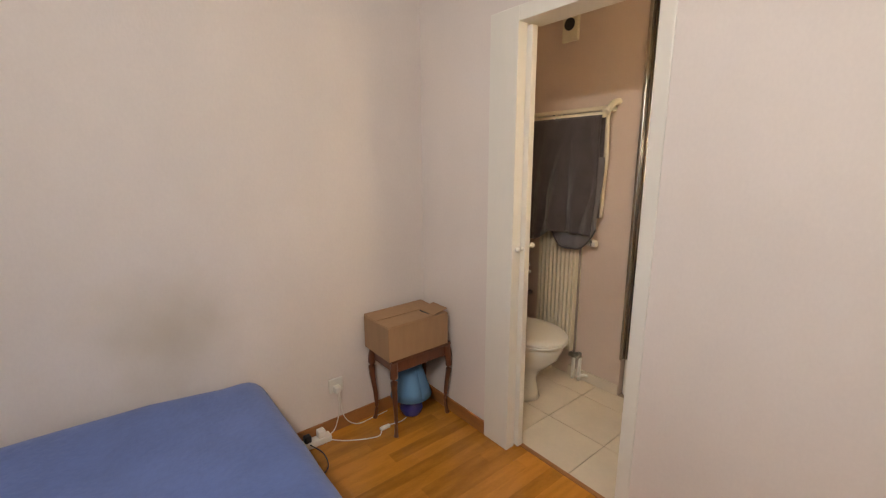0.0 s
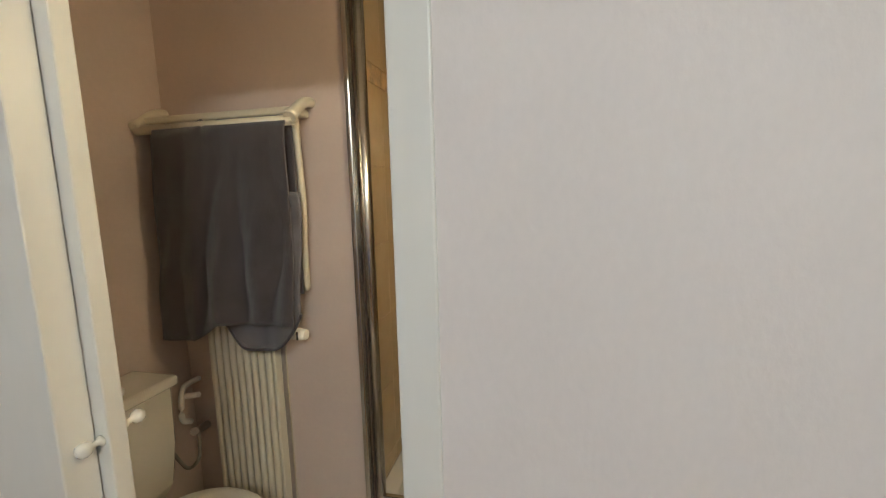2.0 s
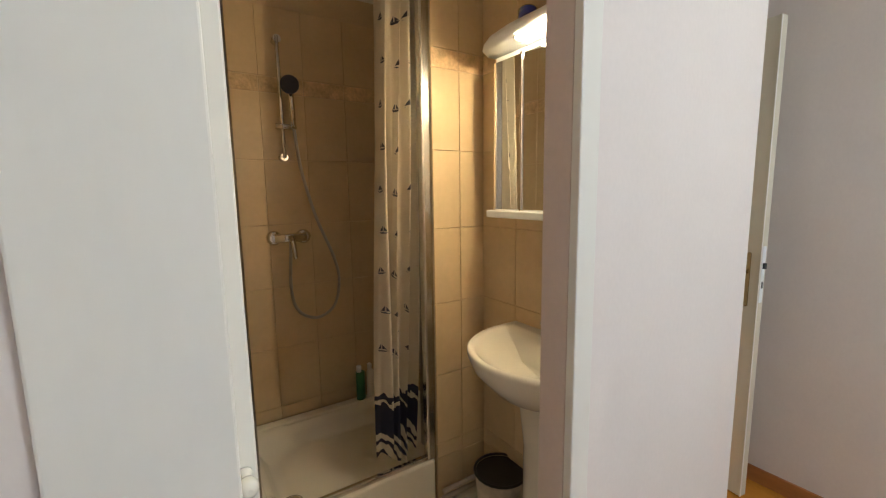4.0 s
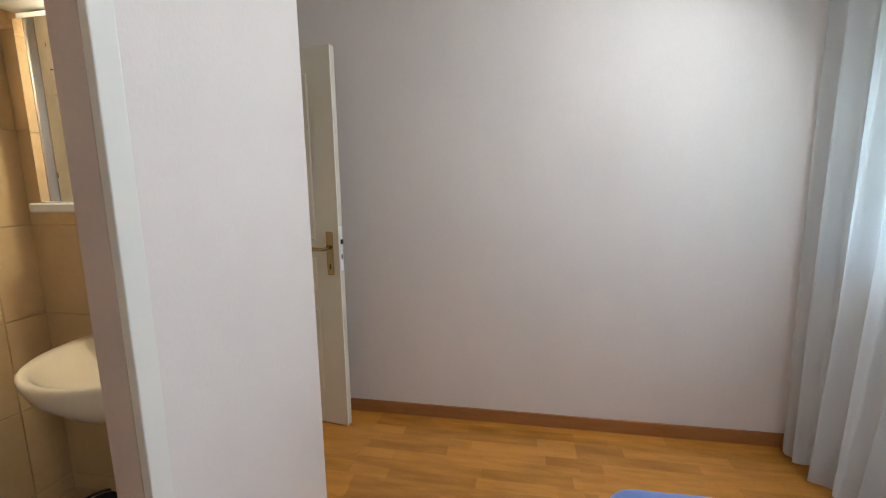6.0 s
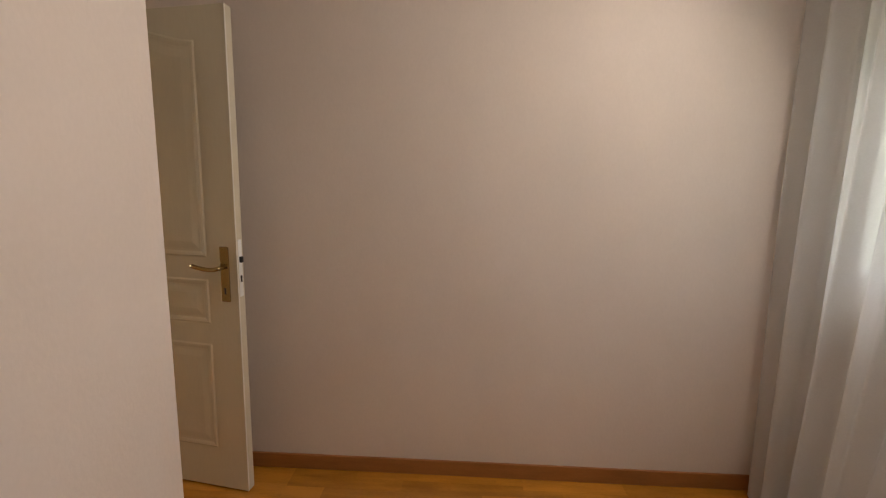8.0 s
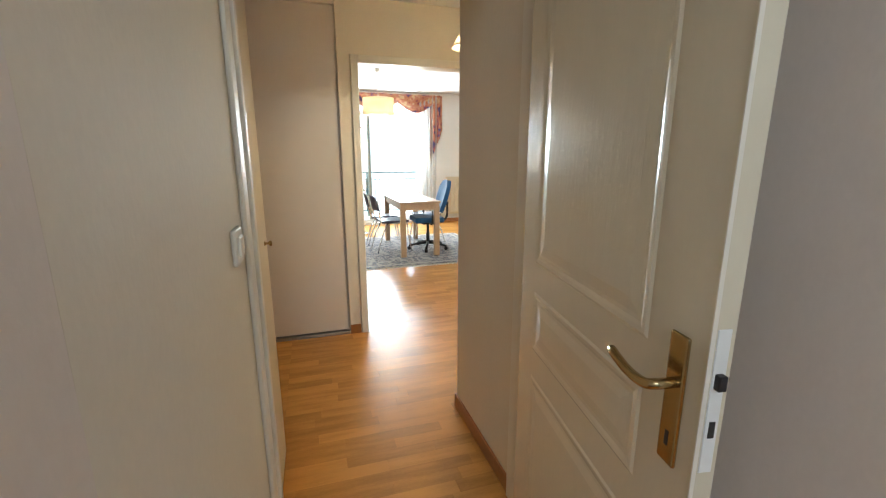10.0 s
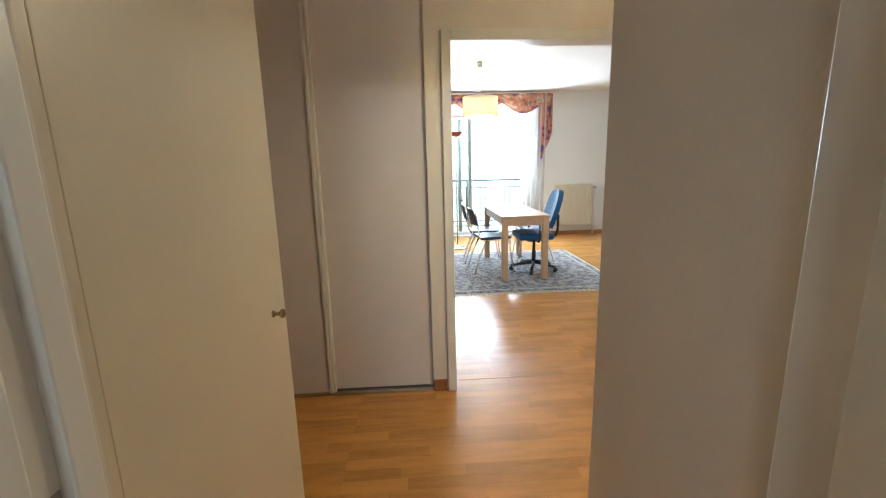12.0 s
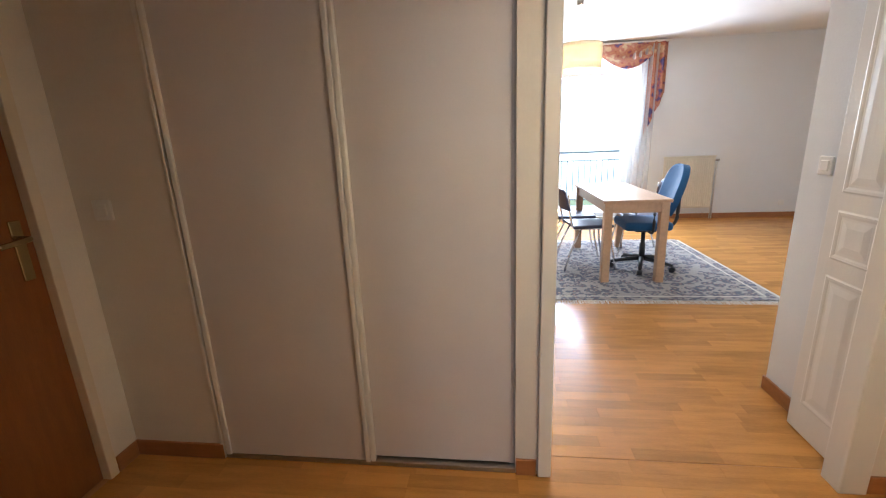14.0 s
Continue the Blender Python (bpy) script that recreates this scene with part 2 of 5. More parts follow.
BLUEC = mat("blue_glaze", (0.02, 0.028, 0.22), 0.12, var=0.2, scale=20, bump=0.02, coat=0.5)
BLUES = mat("light_blue_fabric", (0.10, 0.24, 0.42), 0.85, var=0.1, fine=300, bump=0.2)
OFFICE = mat("blue_upholstery", (0.015, 0.10, 0.25), 0.9, var=0.15, fine=300, bump=0.3, sheen=0.3)
DARKSEAT = mat("dark_seat_vinyl", (0.05, 0.05, 0.09), 0.45, var=0.15, bump=0.08)
GREEN = mat("green_plastic", (0.05, 0.22, 0.09), 0.35, var=0.15, bump=0.0)
BINM = mat("bin_print", (0.55, 0.47, 0.36), 0.5, var=0.5, scale=11, fine=30, bump=0.02)
TAUPE = mat("grey_pipe", (0.45, 0.40, 0.36), 0.4, 0.3, var=0.1)
VALF = valance_mat()
ALU = mat("grey_green_aluminium", (0.36, 0.42, 0.40), 0.4, 0.4, var=0.05, bump=0.0)
RUST = mat("rust_glass", (0.30, 0.07, 0.03), 0.3, var=0.15, bump=0.0)
PANE = pane_mat("window_glass")
SHEER = cloth("sheer_voile", (0.90, 0.93, 0.94), 0.40, 0.62)
SHOWERC = cloth("shower_curtain_cloth", (0.80, 0.72, 0.58), 0.0, 0.25, pattern=(0.30, 0.62, (0.06, 0.065, 0.105)))
BOAT = mat("boat_print", (0.05, 0.052, 0.08), 0.8, var=0.2, bump=0.0)
SHADE = cloth("lamp_shade_cloth", (0.88, 0.80, 0.66), 0.0, 0.6)
BULB = glow_mat("bulb_glass", (1.0, 0.78, 0.42), 50)
SPOTG = glow_mat("spot_glass", (1.0, 0.86, 0.6), 14)
RUG = rug_mat()
FRINGE = mat("rug_fringe_wool", (0.62, 0.58, 0.50), 0.95, var=0.2)
FACADE = mat("facade_render", (0.72, 0.72, 0.70), 0.85, var=0.06, scale=0.5, fine=4, bump=0.05)
ROOF = mat("roof_slate", (0.14, 0.15, 0.18), 0.6, var=0.2, scale=0.6, fine=5)
WINDK = mat("far_window_glass", (0.34, 0.38, 0.42), 0.1, var=0.2, scale=0.4)
GROUND = mat("ground_grass", (0.09, 0.12, 0.06), 0.95, var=0.35, scale=0.05, fine=0.8, bump=0.2)
CONC = mat("balcony_concrete", (0.45, 0.44, 0.41), 0.85, var=0.1, scale=2, fine=40, bump=0.1)
# Emission stands in for the over-bright outdoors on the backdrop panel.
FARGLOW = glow_mat("backdrop_glow", (0.9, 0.95, 1.0), 0.42)
RAIL = mat("painted_rail", (0.10, 0.13, 0.13), 0.4, 0.3, var=0.1)

# ---- building helpers ----


def B():
    return bmesh.new()


def box(bm, x0, x1, y0, y1, z0, z1, bevel=0.0, seg=2):
    m = Matrix.Translation(((x0 + x1) / 2, (y0 + y1) / 2, (z0 + z1) / 2)) @ Matrix.Diagonal((x1 - x0, y1 - y0, z1 - z0, 1))
    vs = bmesh.ops.create_cube(bm, size=1, matrix=m)["verts"]
    if bevel:
        es = list({e for v in vs for e in v.link_edges})
        bmesh.ops.bevel(bm, geom=es, offset=bevel, segments=seg, profile=0.5, affect="EDGES", clamp_overlap=True)
    return bm


def bx(x0, x1, y0, y1, z0, z1, bevel=0.0, seg=2):
    return box(B(), x0, x1, y0, y1, z0, z1, bevel, seg)


def tube(bm, pts, r, n=10, caps=True):
    """A round bar along points; r is one radius or one for each point."""
    pts = [Vector(p) for p in pts]
    rs = r if isinstance(r, (list, tuple)) else [r] * len(pts)
    rings = []
    for i, p in enumerate(pts):
        d = (pts[min(i + 1, len(pts) - 1)] - pts[max(i - 1, 0)]).normalized()
        a = d.cross(Vector((0, 0, 1)))
        if a.length < 0.05:
            a = d.cross(Vector((0, 1, 0)))
        a.normalize()
        b = d.cross(a)
        rings.append([bm.verts.new(p + rs[i] * (math.cos(2 * math.pi * k / n) * a + math.sin(2 * math.pi * k / n) * b)) for k in range(n)])
    for q, s in zip(rings, rings[1:]):
        for k in range(n):
            f = bm.faces.new((q[k], q[(k + 1) % n], s[(k + 1) % n], s[k]))
            f.smooth = True
    if caps:
        bm.faces.new(rings[0][::-1])
        bm.faces.new(rings[-1])
    return bm


def lathe(bm, prof, cx, cy, n=24, sx=1.0, sy=1.0, caps=True):
    """A turned body from (radius, height) pairs."""
    rings = [[bm.verts.new((cx + sx * r * math.cos(2 * math.pi * k / n), cy + sy * r * math.sin(2 * math.pi * k / n), z)) for k in range(n)] for r, z in prof]
    for q, s in zip(rings, rings[1:]):
        for k in range(n):
            f = bm.faces.new((q[k], q[(k + 1) % n], s[(k + 1) % n], s[k]))
            f.smooth = True
    if caps:
        bm.faces.new(rings[0][::-1])
        bm.faces.new(rings[-1])
    return bm


def sheet(bm, fn, nu, nv, thick=0.0):
    """A surface fn(u, v) over the unit square, with a second skin when thick."""
    def grid(off):
        return [[bm.verts.new(fn(i / nu, j / nv) + off) for j in range(nv + 1)] for i in range(nu + 1)]
    g = grid(Vector((0, 0, 0)))
    def skin(g, flip):
        for i in range(nu):
            for j in range(nv):
                q = (g[i][j], g[i + 1][j], g[i + 1][j + 1], g[i][j + 1])
                bm.faces.new(q[::-1] if flip else q).smooth = True
    skin(g, False)
    if thick:
        bm.normal_update()
        h = [[bm.verts.new(g[i][j].co - g[i][j].normal * thick) for j in range(nv + 1)] for i in range(nu + 1)]
        skin(h, True)
        rim = [(i, 0) for i in range(nu)] + [(nu, j) for j in range(nv)] + [(nu - i, nv) for i in range(nu)] + [(0, nv - j) for j in range(nv)]
        for k, (i, j) in enumerate(rim):
            a, b = rim[(k + 1) % len(rim)]
            bm.faces.new((g[a][b], g[i][j], h[i][j], h[a][b]))
    return bm


def spline(pts, n=8):
    """Points along a smooth curve through pts."""
    p = [Vector(q) for q in pts]
    p = [2 * p[0] - p[1]] + p + [2 * p[-1] - p[-2]]
    out = []
    for a, b, c, d in zip(p, p[1:], p[2:], p[3:]):
        for k in range(n):
            t = k / n
            out.append(0.5 * (2 * b + (c - a) * t + (2 * a - 5 * b + 4 * c - d) * t * t + (3 * b - a - 3 * c + d) * t ** 3))
    return out + [p[-2]]


def mesh_of(name, bm, material):
    me = bpy.data.meshes.new(name)
    bmesh.ops.recalc_face_normals(bm, faces=bm.faces)
    bm.to_mesh(me)
    bm.free()
    me.materials.append(material)
    return me


def root_place(ob):
    while ob.parent:
        ob = ob.parent
    return ob.location


def part(name, bm, material, parent, label=""):
    """One mesh under a thing or a part; its coordinates are the place's own, or the thing's own when it was built at the origin."""
    bmesh.ops.translate(bm, verts=bm.verts, vec=-root_place(parent))
    ob = new(name, mesh_of(name, bm, material))
    ob.parent = parent
    return tagged(ob, label)


def thing(name, at, label, category, group="", kind=""):
    ob = new(name)
    ob.location = at
    ob.empty_display_size = 0.1
    return tagged(ob, label, category, group, kind)


def solid(name, bm, material, label="", category="", kind="structure", group=""):
    return tagged(new(name, mesh_of(name, bm, material)), label, category, group, kind)


# ---- structure: floors, walls, ceilings ----
XW, XE, YS, YN = 0.07, 2.95, -2.20, 0.0      # bedroom
XC = 2.058                                   # corner of the door recess
H, HL = 2.46, 2.64

floor_bed = solid("floor_bedroom", box(bx(-0.05, 3.0, -2.3, 0.078, -0.12, -0.0015), 2.0, 3.0, 0.0785, 1.0, -0.12, -0.0015), SUB, "golden oak strip parquet, lightly worn", "floor")
floor_hall = solid("floor_hall", bx(0.4, 4.8, 1.0, 3.2, -0.12, -0.0015), SUB, "glossy honey oak strip parquet running across the hall", "floor")
floor_living = solid("floor_living", bx(-1.2, 8.6, 3.2, 8.5, -0.12, -0.0015), SUB, "glossy honey oak strip parquet", "floor")
floor_bath = solid("floor_bathroom", bx(0.05, 1.9, 0.082, 1.7, -0.12, -0.008), GROUT, "large cream floor tiles with thin grey joints", "floor")

# walls of bedroom and bathroom
WALLS = mat("stained_wall_paper", (0.76, 0.685, 0.63), 0.75, var=0.055, scale=2.5, fine=110, bump=0.11, stretch=(1, 1, 0.6))
sn, sl = WALLS.node_tree.nodes, WALLS.node_tree.links
sg, sd, smr, smx, sns = sn.new("ShaderNodeNewGeometry"), sn.new("ShaderNodeVectorMath"), sn.new("ShaderNodeMapRange"), sn.new("ShaderNodeMix"), sn.new("ShaderNodeTexNoise")
sd.operation, sd.inputs[1].default_value = "DISTANCE", (0.07, -1.28, 0.74)
sns.inputs["Scale"].default_value = 5
sadd = sn.new("ShaderNodeMath")
sadd.operation, sadd.inputs[1].default_value = "MULTIPLY_ADD", 0.28
sl.new(sg.outputs["Position"], sd.inputs[0])
sl.new(sg.outputs["Position"], sns.inputs["Vector"])
sl.new(sns.outputs[0], sadd.inputs[0])
sl.new(sd.outputs["Value"], sadd.inputs[2])
smr.inputs["From Min"].default_value, smr.inputs["From Max"].default_value = 0.16, 0.46
smr.inputs["To Min"].default_value, smr.inputs["To Max"].default_value = 0.55, 0.0
sl.new(sadd.outputs[0], smr.inputs["Value"])
smx.data_type, smx.inputs[7].default_value = "RGBA", (0.52, 0.43, 0.30, 1)
sl.new(smr.outputs[0], smx.inputs[0])
sl.new(sn["Color Ramp"].outputs[0], smx.inputs[6])
sl.new(smx.outputs[2], sn["Principled BSDF"].inputs["Base Color"])
solid("wall_west", bx(-0.1, XW, -2.4, 1.9, 0, 2.75), WALLS, "pale pinkish wallpapered wall with a faint stain", "wall")
wb = B()
box(wb, XW, 0.61, 0.0, 0.03, 0, H)
box(wb, XW, 0.61, 0.088, 0.11, 0, H)
box(wb, 0.61, 1.392, 0.0, 0.11, 2.05, H)
box(wb, 1.392, 1.55, 0.0, 0.07, 0, H)
box(wb, 1.55, XC, 0.0, 0.11, 0, H)
solid("wall_north", wb, WALL, "pale pinkish wallpapered wall round the bathroom doorway", "wall")
ww = B()
box(ww, XW, 1.83, -2.40, YS, 0, 2.75)
box(ww, 2.80, 3.15, -2.40, YS, 0, 2.75)
box(ww, 1.83, 2.80, -2.40, YS, 0, 0.92)
box(ww, 1.83, 2.80, -2.40, YS, 2.10, 2.75)
solid("wall_south", ww, WALL, "pale wall round the bedroom window", "wall")
we = B()
box(we, XE, 3.12, YS, 1.0, 0, H)
solid("wall_east", we, WALL, "plain pinkish wallpapered bedroom wall", "wall")
wr = B()
box(wr, 1.87, XC, 0.1102, 1.0, 0, H)
box(wr, 1.87, 2.018, 1.0, 1.70, 2.06, H)
box(wr, 1.87, 2.018, 1.0, 1.06, 0, 2.06)
box(wr, 1.87, 1.985, 1.06, 1.642, 0, 2.06)
box(wr, 1.87, 2.018, 1.642, 1.70, 0, 2.06)
solid("wall_recess", wr, HALLW, "wall between bathroom and door recess", "wall")
wh = B()
box(wh, 2.93, 3.12, 1.0, 1.81, 0, H)
box(wh, 3.12, 4.75, 1.70, 1.81, 0, H)
solid("wall_hall_east", wh, HALLW, "beige hall wall ending at a corner", "wall")
wl = B()
box(wl, 2.06, 2.945, 0.90, 1.02, 2.10, H)
solid("wall_over_door", wl, HALLW, "wall above the bedroom door frame", "wall")
ws = B()
box(ws, 0.5, 1.87, 1.66, 1.70, 0, 2.7)
solid("wall_hall_south", ws, HALLW, "hall wall behind the shower", "wall")
wt = B()
box(wt, 0.5, 0.70, 1.70, 1.98, 0, H)
box(wt, 0.5, 0.70, 2.86, 3.12, 0, H)
box(wt, 0.5, 0.70, 1.98, 2.86, 2.06, H)
box(wt, 0.40, 0.5, 1.70, 3.12, 0, H)
solid("wall_hall_west", wt, HALLW, "hall wall beside the entrance door", "wall")
wc = B()
box(wc, 0.70, 1.14, 3.01, 3.06, 0, HL)
box(wc, 0.70, 2.53, 3.06, 3.12, 0, HL)
box(wc, 2.442, 2.53, 3.01, 3.06, 0, HL)
box(wc, 2.53, 3.752, 3.01, 3.12, 2.09, HL)
box(wc, 3.752, 3.842, 3.01, 3.12, 0, HL)
box(wc, 3.842, 4.75, 3.06, 3.12, 0, HL)
solid("wall_hall_north", wc, HALLW, "hall wall round the closet and the living room doorway", "wall")
solid("wall_hall_end", bx(4.75, 4.85, 1.7, 3.12, 0, H), HALLW, "hall end wall", "wall")
wf = B()
box(wf, 3.80, 3.90, 3.12, 3.70, 0, HL)
box(wf, 3.90, 8.6, 3.60, 3.70, 0, HL)
solid("wall_living_return", wf, LRW, "white living room wall return with a switch", "wall")
wv = B()
box(wv, -1.2, 2.42, 8.50, 8.75, 0, HL)
box(wv, 4.43, 8.6, 8.50, 8.75, 0, HL)
box(wv, 2.42, 4.43, 8.50, 8.75, 2.48, HL)
box(wv, 2.42, 4.43, 8.50, 8.75, -0.12, 0.04)
solid("wall_living_north", wv, LRW, "white living room wall round the balcony window", "wall")
solid("wall_living_west", bx(-1.35, -1.2, 3.12, 8.75, 0, HL), LRW, "white living room side wall", "wall")
solid("wall_living_east", bx(8.6, 8.75, 3.60, 8.75, 0, HL), LRW, "white living room side wall", "wall")
solid("wall_living_south", bx(-1.2, 0.70, 3.06, 3.12, 0, HL), LRW, "white living room back wall", "wall")
solid("ceiling_bedroom", bx(-0.1, 3.12, -2.4, 1.0, H, H + 0.12), CEIL, "white painted ceiling", "ceiling")
solid("ceiling_hall", bx(0.4, 4.85, 1.7, 3.01, H, H + 0.12), CEIL, "white painted ceiling", "ceiling")
solid("ceiling_recess", bx(1.9, 3.12, 1.0, 1.7, H, H + 0.12), CEIL, "white painted ceiling", "ceiling")
solid("ceiling_living", bx(-1.35, 8.75, 3.01, 8.75, HL, HL + 0.12), CEIL, "white painted ceiling", "ceiling")
solid("ceiling_bathroom", bx(XW, 1.87, 1.0, 1.66, H, H + 0.12), CEIL, "white painted ceiling", "ceiling")

# bathroom lining
solid("wall_bath_back", bx(XW, 0.86, 0.90, 1.00, 0, H), BATHW, "pinkish painted bathroom wall behind the radiator", "wall")
solid("wall_bath_west", bx(XW, 0.09, 0.1102, 0.90, 0, H), BATHW, "ochre lit bathroom wall behind the toilet", "wall")
solid("wall_bath_south", box(bx(0.09, 0.60, 0.1102, 0.118, 0, H), 1.552, 1.865, 0.1102, 0.118, 0, H), BATHW, "painted bathroom wall beside the doorway", "wall")


def skirting(x0, x1, y0, y1, h=0.075):
    bm = bx(x0, x1, y0, y1, 0, h, 0.003)
    return solid("baseboard", bm, SKIRT, "reddish brown wooden skirting board", "skirting board")


skirting(XW, XW + 0.012, -1.0, -0.012)
skirting(XW, 0.608, -0.012, 0.0)
skirting(1.395, XC, -0.012, 0.0)
skirting(XE - 0.012, XE, YS, 0.95)
skirting(XC, XC + 0.012, 0.0, 0.86)
skirting(1.95, XE - 0.012, YS, YS + 0.012)
skirting(2.918, 2.93, 1.145, 1.81)
skirting(2.918, 4.74, 1.81, 1.822)
skirting(0.70, 1.138, 2.998, 3.01)
skirting(0.70, 0.712, 2.89, 2.998)
skirting(2.444, 2.526, 2.998, 3.01)
skirting(3.758, 3.842, 2.998, 3.01)
skirting(3.788, 3.80, 3.44, 3.70)
skirting(3.788, 8.6, 3.70, 3.712)
skirting(4.45, 8.6, 8.486, 8.50)
skirting(-1.2, 2.40, 8.486, 8.50)

ground = solid("ground", bx(-900, 900, -900, 900, -9.3, -9.0), GROUND, "green ground far below the windows", "ground")

# ---- bathroom doorway: frame and pocket door ----
fr = tagged(new("door_1"), "white painted frame of the bathroom doorway with a sliding pocket door", "door", kind="structure")
part("casing", bx(0.61, 0.772, -0.012, 0.0435, 0, 2.05, 0.003), WHITE, fr)
part("jamb", bx(0.61, 0.715, 0.089, 0.122, 0, 2.05, 0.003), WHITE, fr)
part("casing", bx(1.340, 1.392, -0.006, 0.014, 0, 2.05, 0.003), WHITE, fr)
part("jamb", bx(1.340, 1.392, 0.0145, 0.080, 0, 2.05, 0.002), BATHW, fr)
part("head", bx(0.772, 1.342, -0.011, 0.122, 1.99, 2.05, 0.003), WHITE, fr)
leaf = part("sliding_leaf", bx(0.45, 0.797, 0.046, 0.080, 0.008, 1.985, 0.003), WHITE, fr, "cream white sliding leaf, pushed open")


def knob(parent, x, y, z, s, material=CERAM, r=0.016):
    """A turned knob that stands out along y by the sign s."""
    k = B()
    lathe(k, [(r * 0.75, 0), (r * 0.78, 0.004), (r * 0.42, 0.007), (r * 0.4, 0.016), (r * 0.8, 0.021), (r, 0.029), (r * 0.85, 0.037), (r * 0.3, 0.041)], 0, 0, 16)
    bmesh.ops.transform(k, verts=k.verts, matrix=Matrix.Translation((x, y, z)) @ Matrix.Rotation(radians(90 if s < 0 else -90), 4, "X"))
    return part("knob", k, material, parent, "white porcelain knob" if material is CERAM else "small brass knob")


knob(leaf, 0.781, 0.046, 1.035, -1, r=0.013)
knob(leaf, 0.785, 0.080, 1.045, 1, r=0.013)
solid("threshold", bx(0.66, 1.39, 0.070, 0.094, -0.012, 0.004, 0.002), SKIRT, "narrow dark wooden threshold strip", "threshold")

# ---- bedroom door ----
df = tagged(new("door_2"), "cream panelled bedroom door standing open, in a white frame", "door", kind="structure")
part("casing", bx(XC, XC + 0.012, 0.852, 0.915, 0, 2.10, 0.004), WHITE, df)
part("jamb", bx(XC, XC + 0.006, 0.915, 0.944, 0, 2.10, 0.001), WHITE, df)
part("stop", bx(XC, XC + 0.018, 0.944, 0.976, 0, 2.055, 0.003), WHITE, df)
part("jamb", bx(2.905, 2.945, 0.985, 1.045, 0, 2.10, 0.003), WHITE, df)
part("casing", bx(2.912, 2.9295, 1.0455, 1.14, 0, 2.10, 0.004), WHITE, df)
part("head", bx(XC + 0.018, 2.905, 0.90, 0.976, 2.055, 2.10, 0.003), WHITE, df)
st = part("strike_plate", bx(XC + 0.0058, XC + 0.0075, 0.918, 0.941, 0.93, 1.12, 0.0006), STEEL, df, "steel strike plate")
part("latch_hole", bx(XC + 0.0072, XC + 0.0082, 0.922, 0.937, 1.035, 1.09), BLACK, st)
part("latch_hole", bx(XC + 0.0072, XC + 0.0082, 0.922, 0.937, 0.955, 1.015), BLACK, st)


def raised_panel(bm, x0, x1, z0, z1, y, s, arch=0.0):
    """A moulded field in a leaf face at y, facing s: a sunk groove and a raised middle."""
    def loop(d, h, rise):
        pts = [(x0 + d, z0 + d), (x1 - d, z0 + d), (x1 - d, z1 - d)]
        if arch:
            for k in range(1, 12):
                u = k / 12
                pts.append((x1 - d + (x0 - x1 + 2 * d) * u, z1 - d + arch * math.sin(math.pi * u) ** 2))
        pts.append((x0 + d, z1 - d))
        return [bm.verts.new((px, y + s * h, pz)) for px, pz in pts]
    ls = [loop(d, h, 0) for d, h in ((0, 0.0005), (0.007, 0.0035), (0.016, 0.0025), (0.024, 0.0006), (0.034, 0.0006), (0.062, 0.0035))]
    for a, b in zip(ls, ls[1:]):
        for k in range(len(a)):
            bm.faces.new((a[k], a[(k + 1) % len(a)], b[(k + 1) % len(b)], b[k]))
    bm.faces.new(ls[-1])


def panel_leaf(name, parent, w, h, t, fields, material, label):
    """A panelled leaf in its own axes: hinge at x=0, face at y=0 and y=-t."""
    body = part(name, bx(0, w, -t, 0, 0.008, h, 0.002), material, parent, label)
    for x0, x1, z0, z1, arch in fields:
        bm = B()
        raised_panel(bm, x0, x1, z0, z1, 0.0, 1, arch)
        raised_panel(bm, x0, x1, z0, z1, -t, -1, arch)
        part("raised_panel", bm, material, body)
    return body


LW = 0.83
dl = new("door_leaf")
lf = panel_leaf("leaf", dl, LW, 2.04, 0.04,
                [(0.125, 0.69, 1.062, 1.915, 0.05), (0.125, 0.69, 0.775, 0.968, 0), (0.125, 0.69, 0.20, 0.684, 0)], DOORP, "glossy cream door leaf with embossed wood grain")


def lever(parent, x, z, s, y, flip=1, material=BRASS):
    """Back plate and lever on a leaf face."""
    pl = part("back_plate", bx(x - 0.021, x + 0.021, min(y, y + s * 0.008), max(y, y + s * 0.008), z - 0.148, z + 0.085, 0.006), material, parent, "satin brass back plate")
    hb = B()
    tube(hb, spline([(x, y + s * 0.006, z), (x, y + s * 0.04, z), (x - flip * 0.016, y + s * 0.052, z - 0.004), (x - flip * 0.06, y + s * 0.054, z - 0.003), (x - flip * 0.118, y + s * 0.050, z + 0.006)], 5), 0.009, 12)
    part("handle", hb, material, pl, "slim brass lever handle")
    part("keyhole", bx(x - 0.004, x + 0.004, min(y + s * 0.0075, y + s * 0.0092), max(y + s * 0.0075, y + s * 0.0092), z - 0.115, z - 0.088, 0.002), BLACK, pl)


lever(lf, LW - 0.055, 1.026, 1, 0.0)
lever(lf, LW - 0.055, 1.026, -1, -0.04)
part("lock_front", bx(LW - 0.0005, LW + 0.002, -0.031, -0.009, 0.90, 1.14, 0.001), PVC, lf, "pale steel lock plate")
part("latch_bolt", bx(LW, LW + 0.012, -0.027, -0.013, 1.045, 1.07, 0.002), BLACK, lf)
part("lock_slot", bx(LW + 0.0018, LW + 0.0032, -0.025, -0.015, 0.962, 0.99), BLACK, lf)
part("edge_strip", bx(LW - 0.001, LW + 0.0012, -0.0415, -0.034, 0.01, 2.04), WHITE, lf)
for hz in (0.25, 1.05, 1.85):
    part("hinge", tube(B(), [(-0.004, 0.006, hz - 0.05), (-0.004, 0.006, hz + 0.05)], 0.007, 8), STEEL, lf)
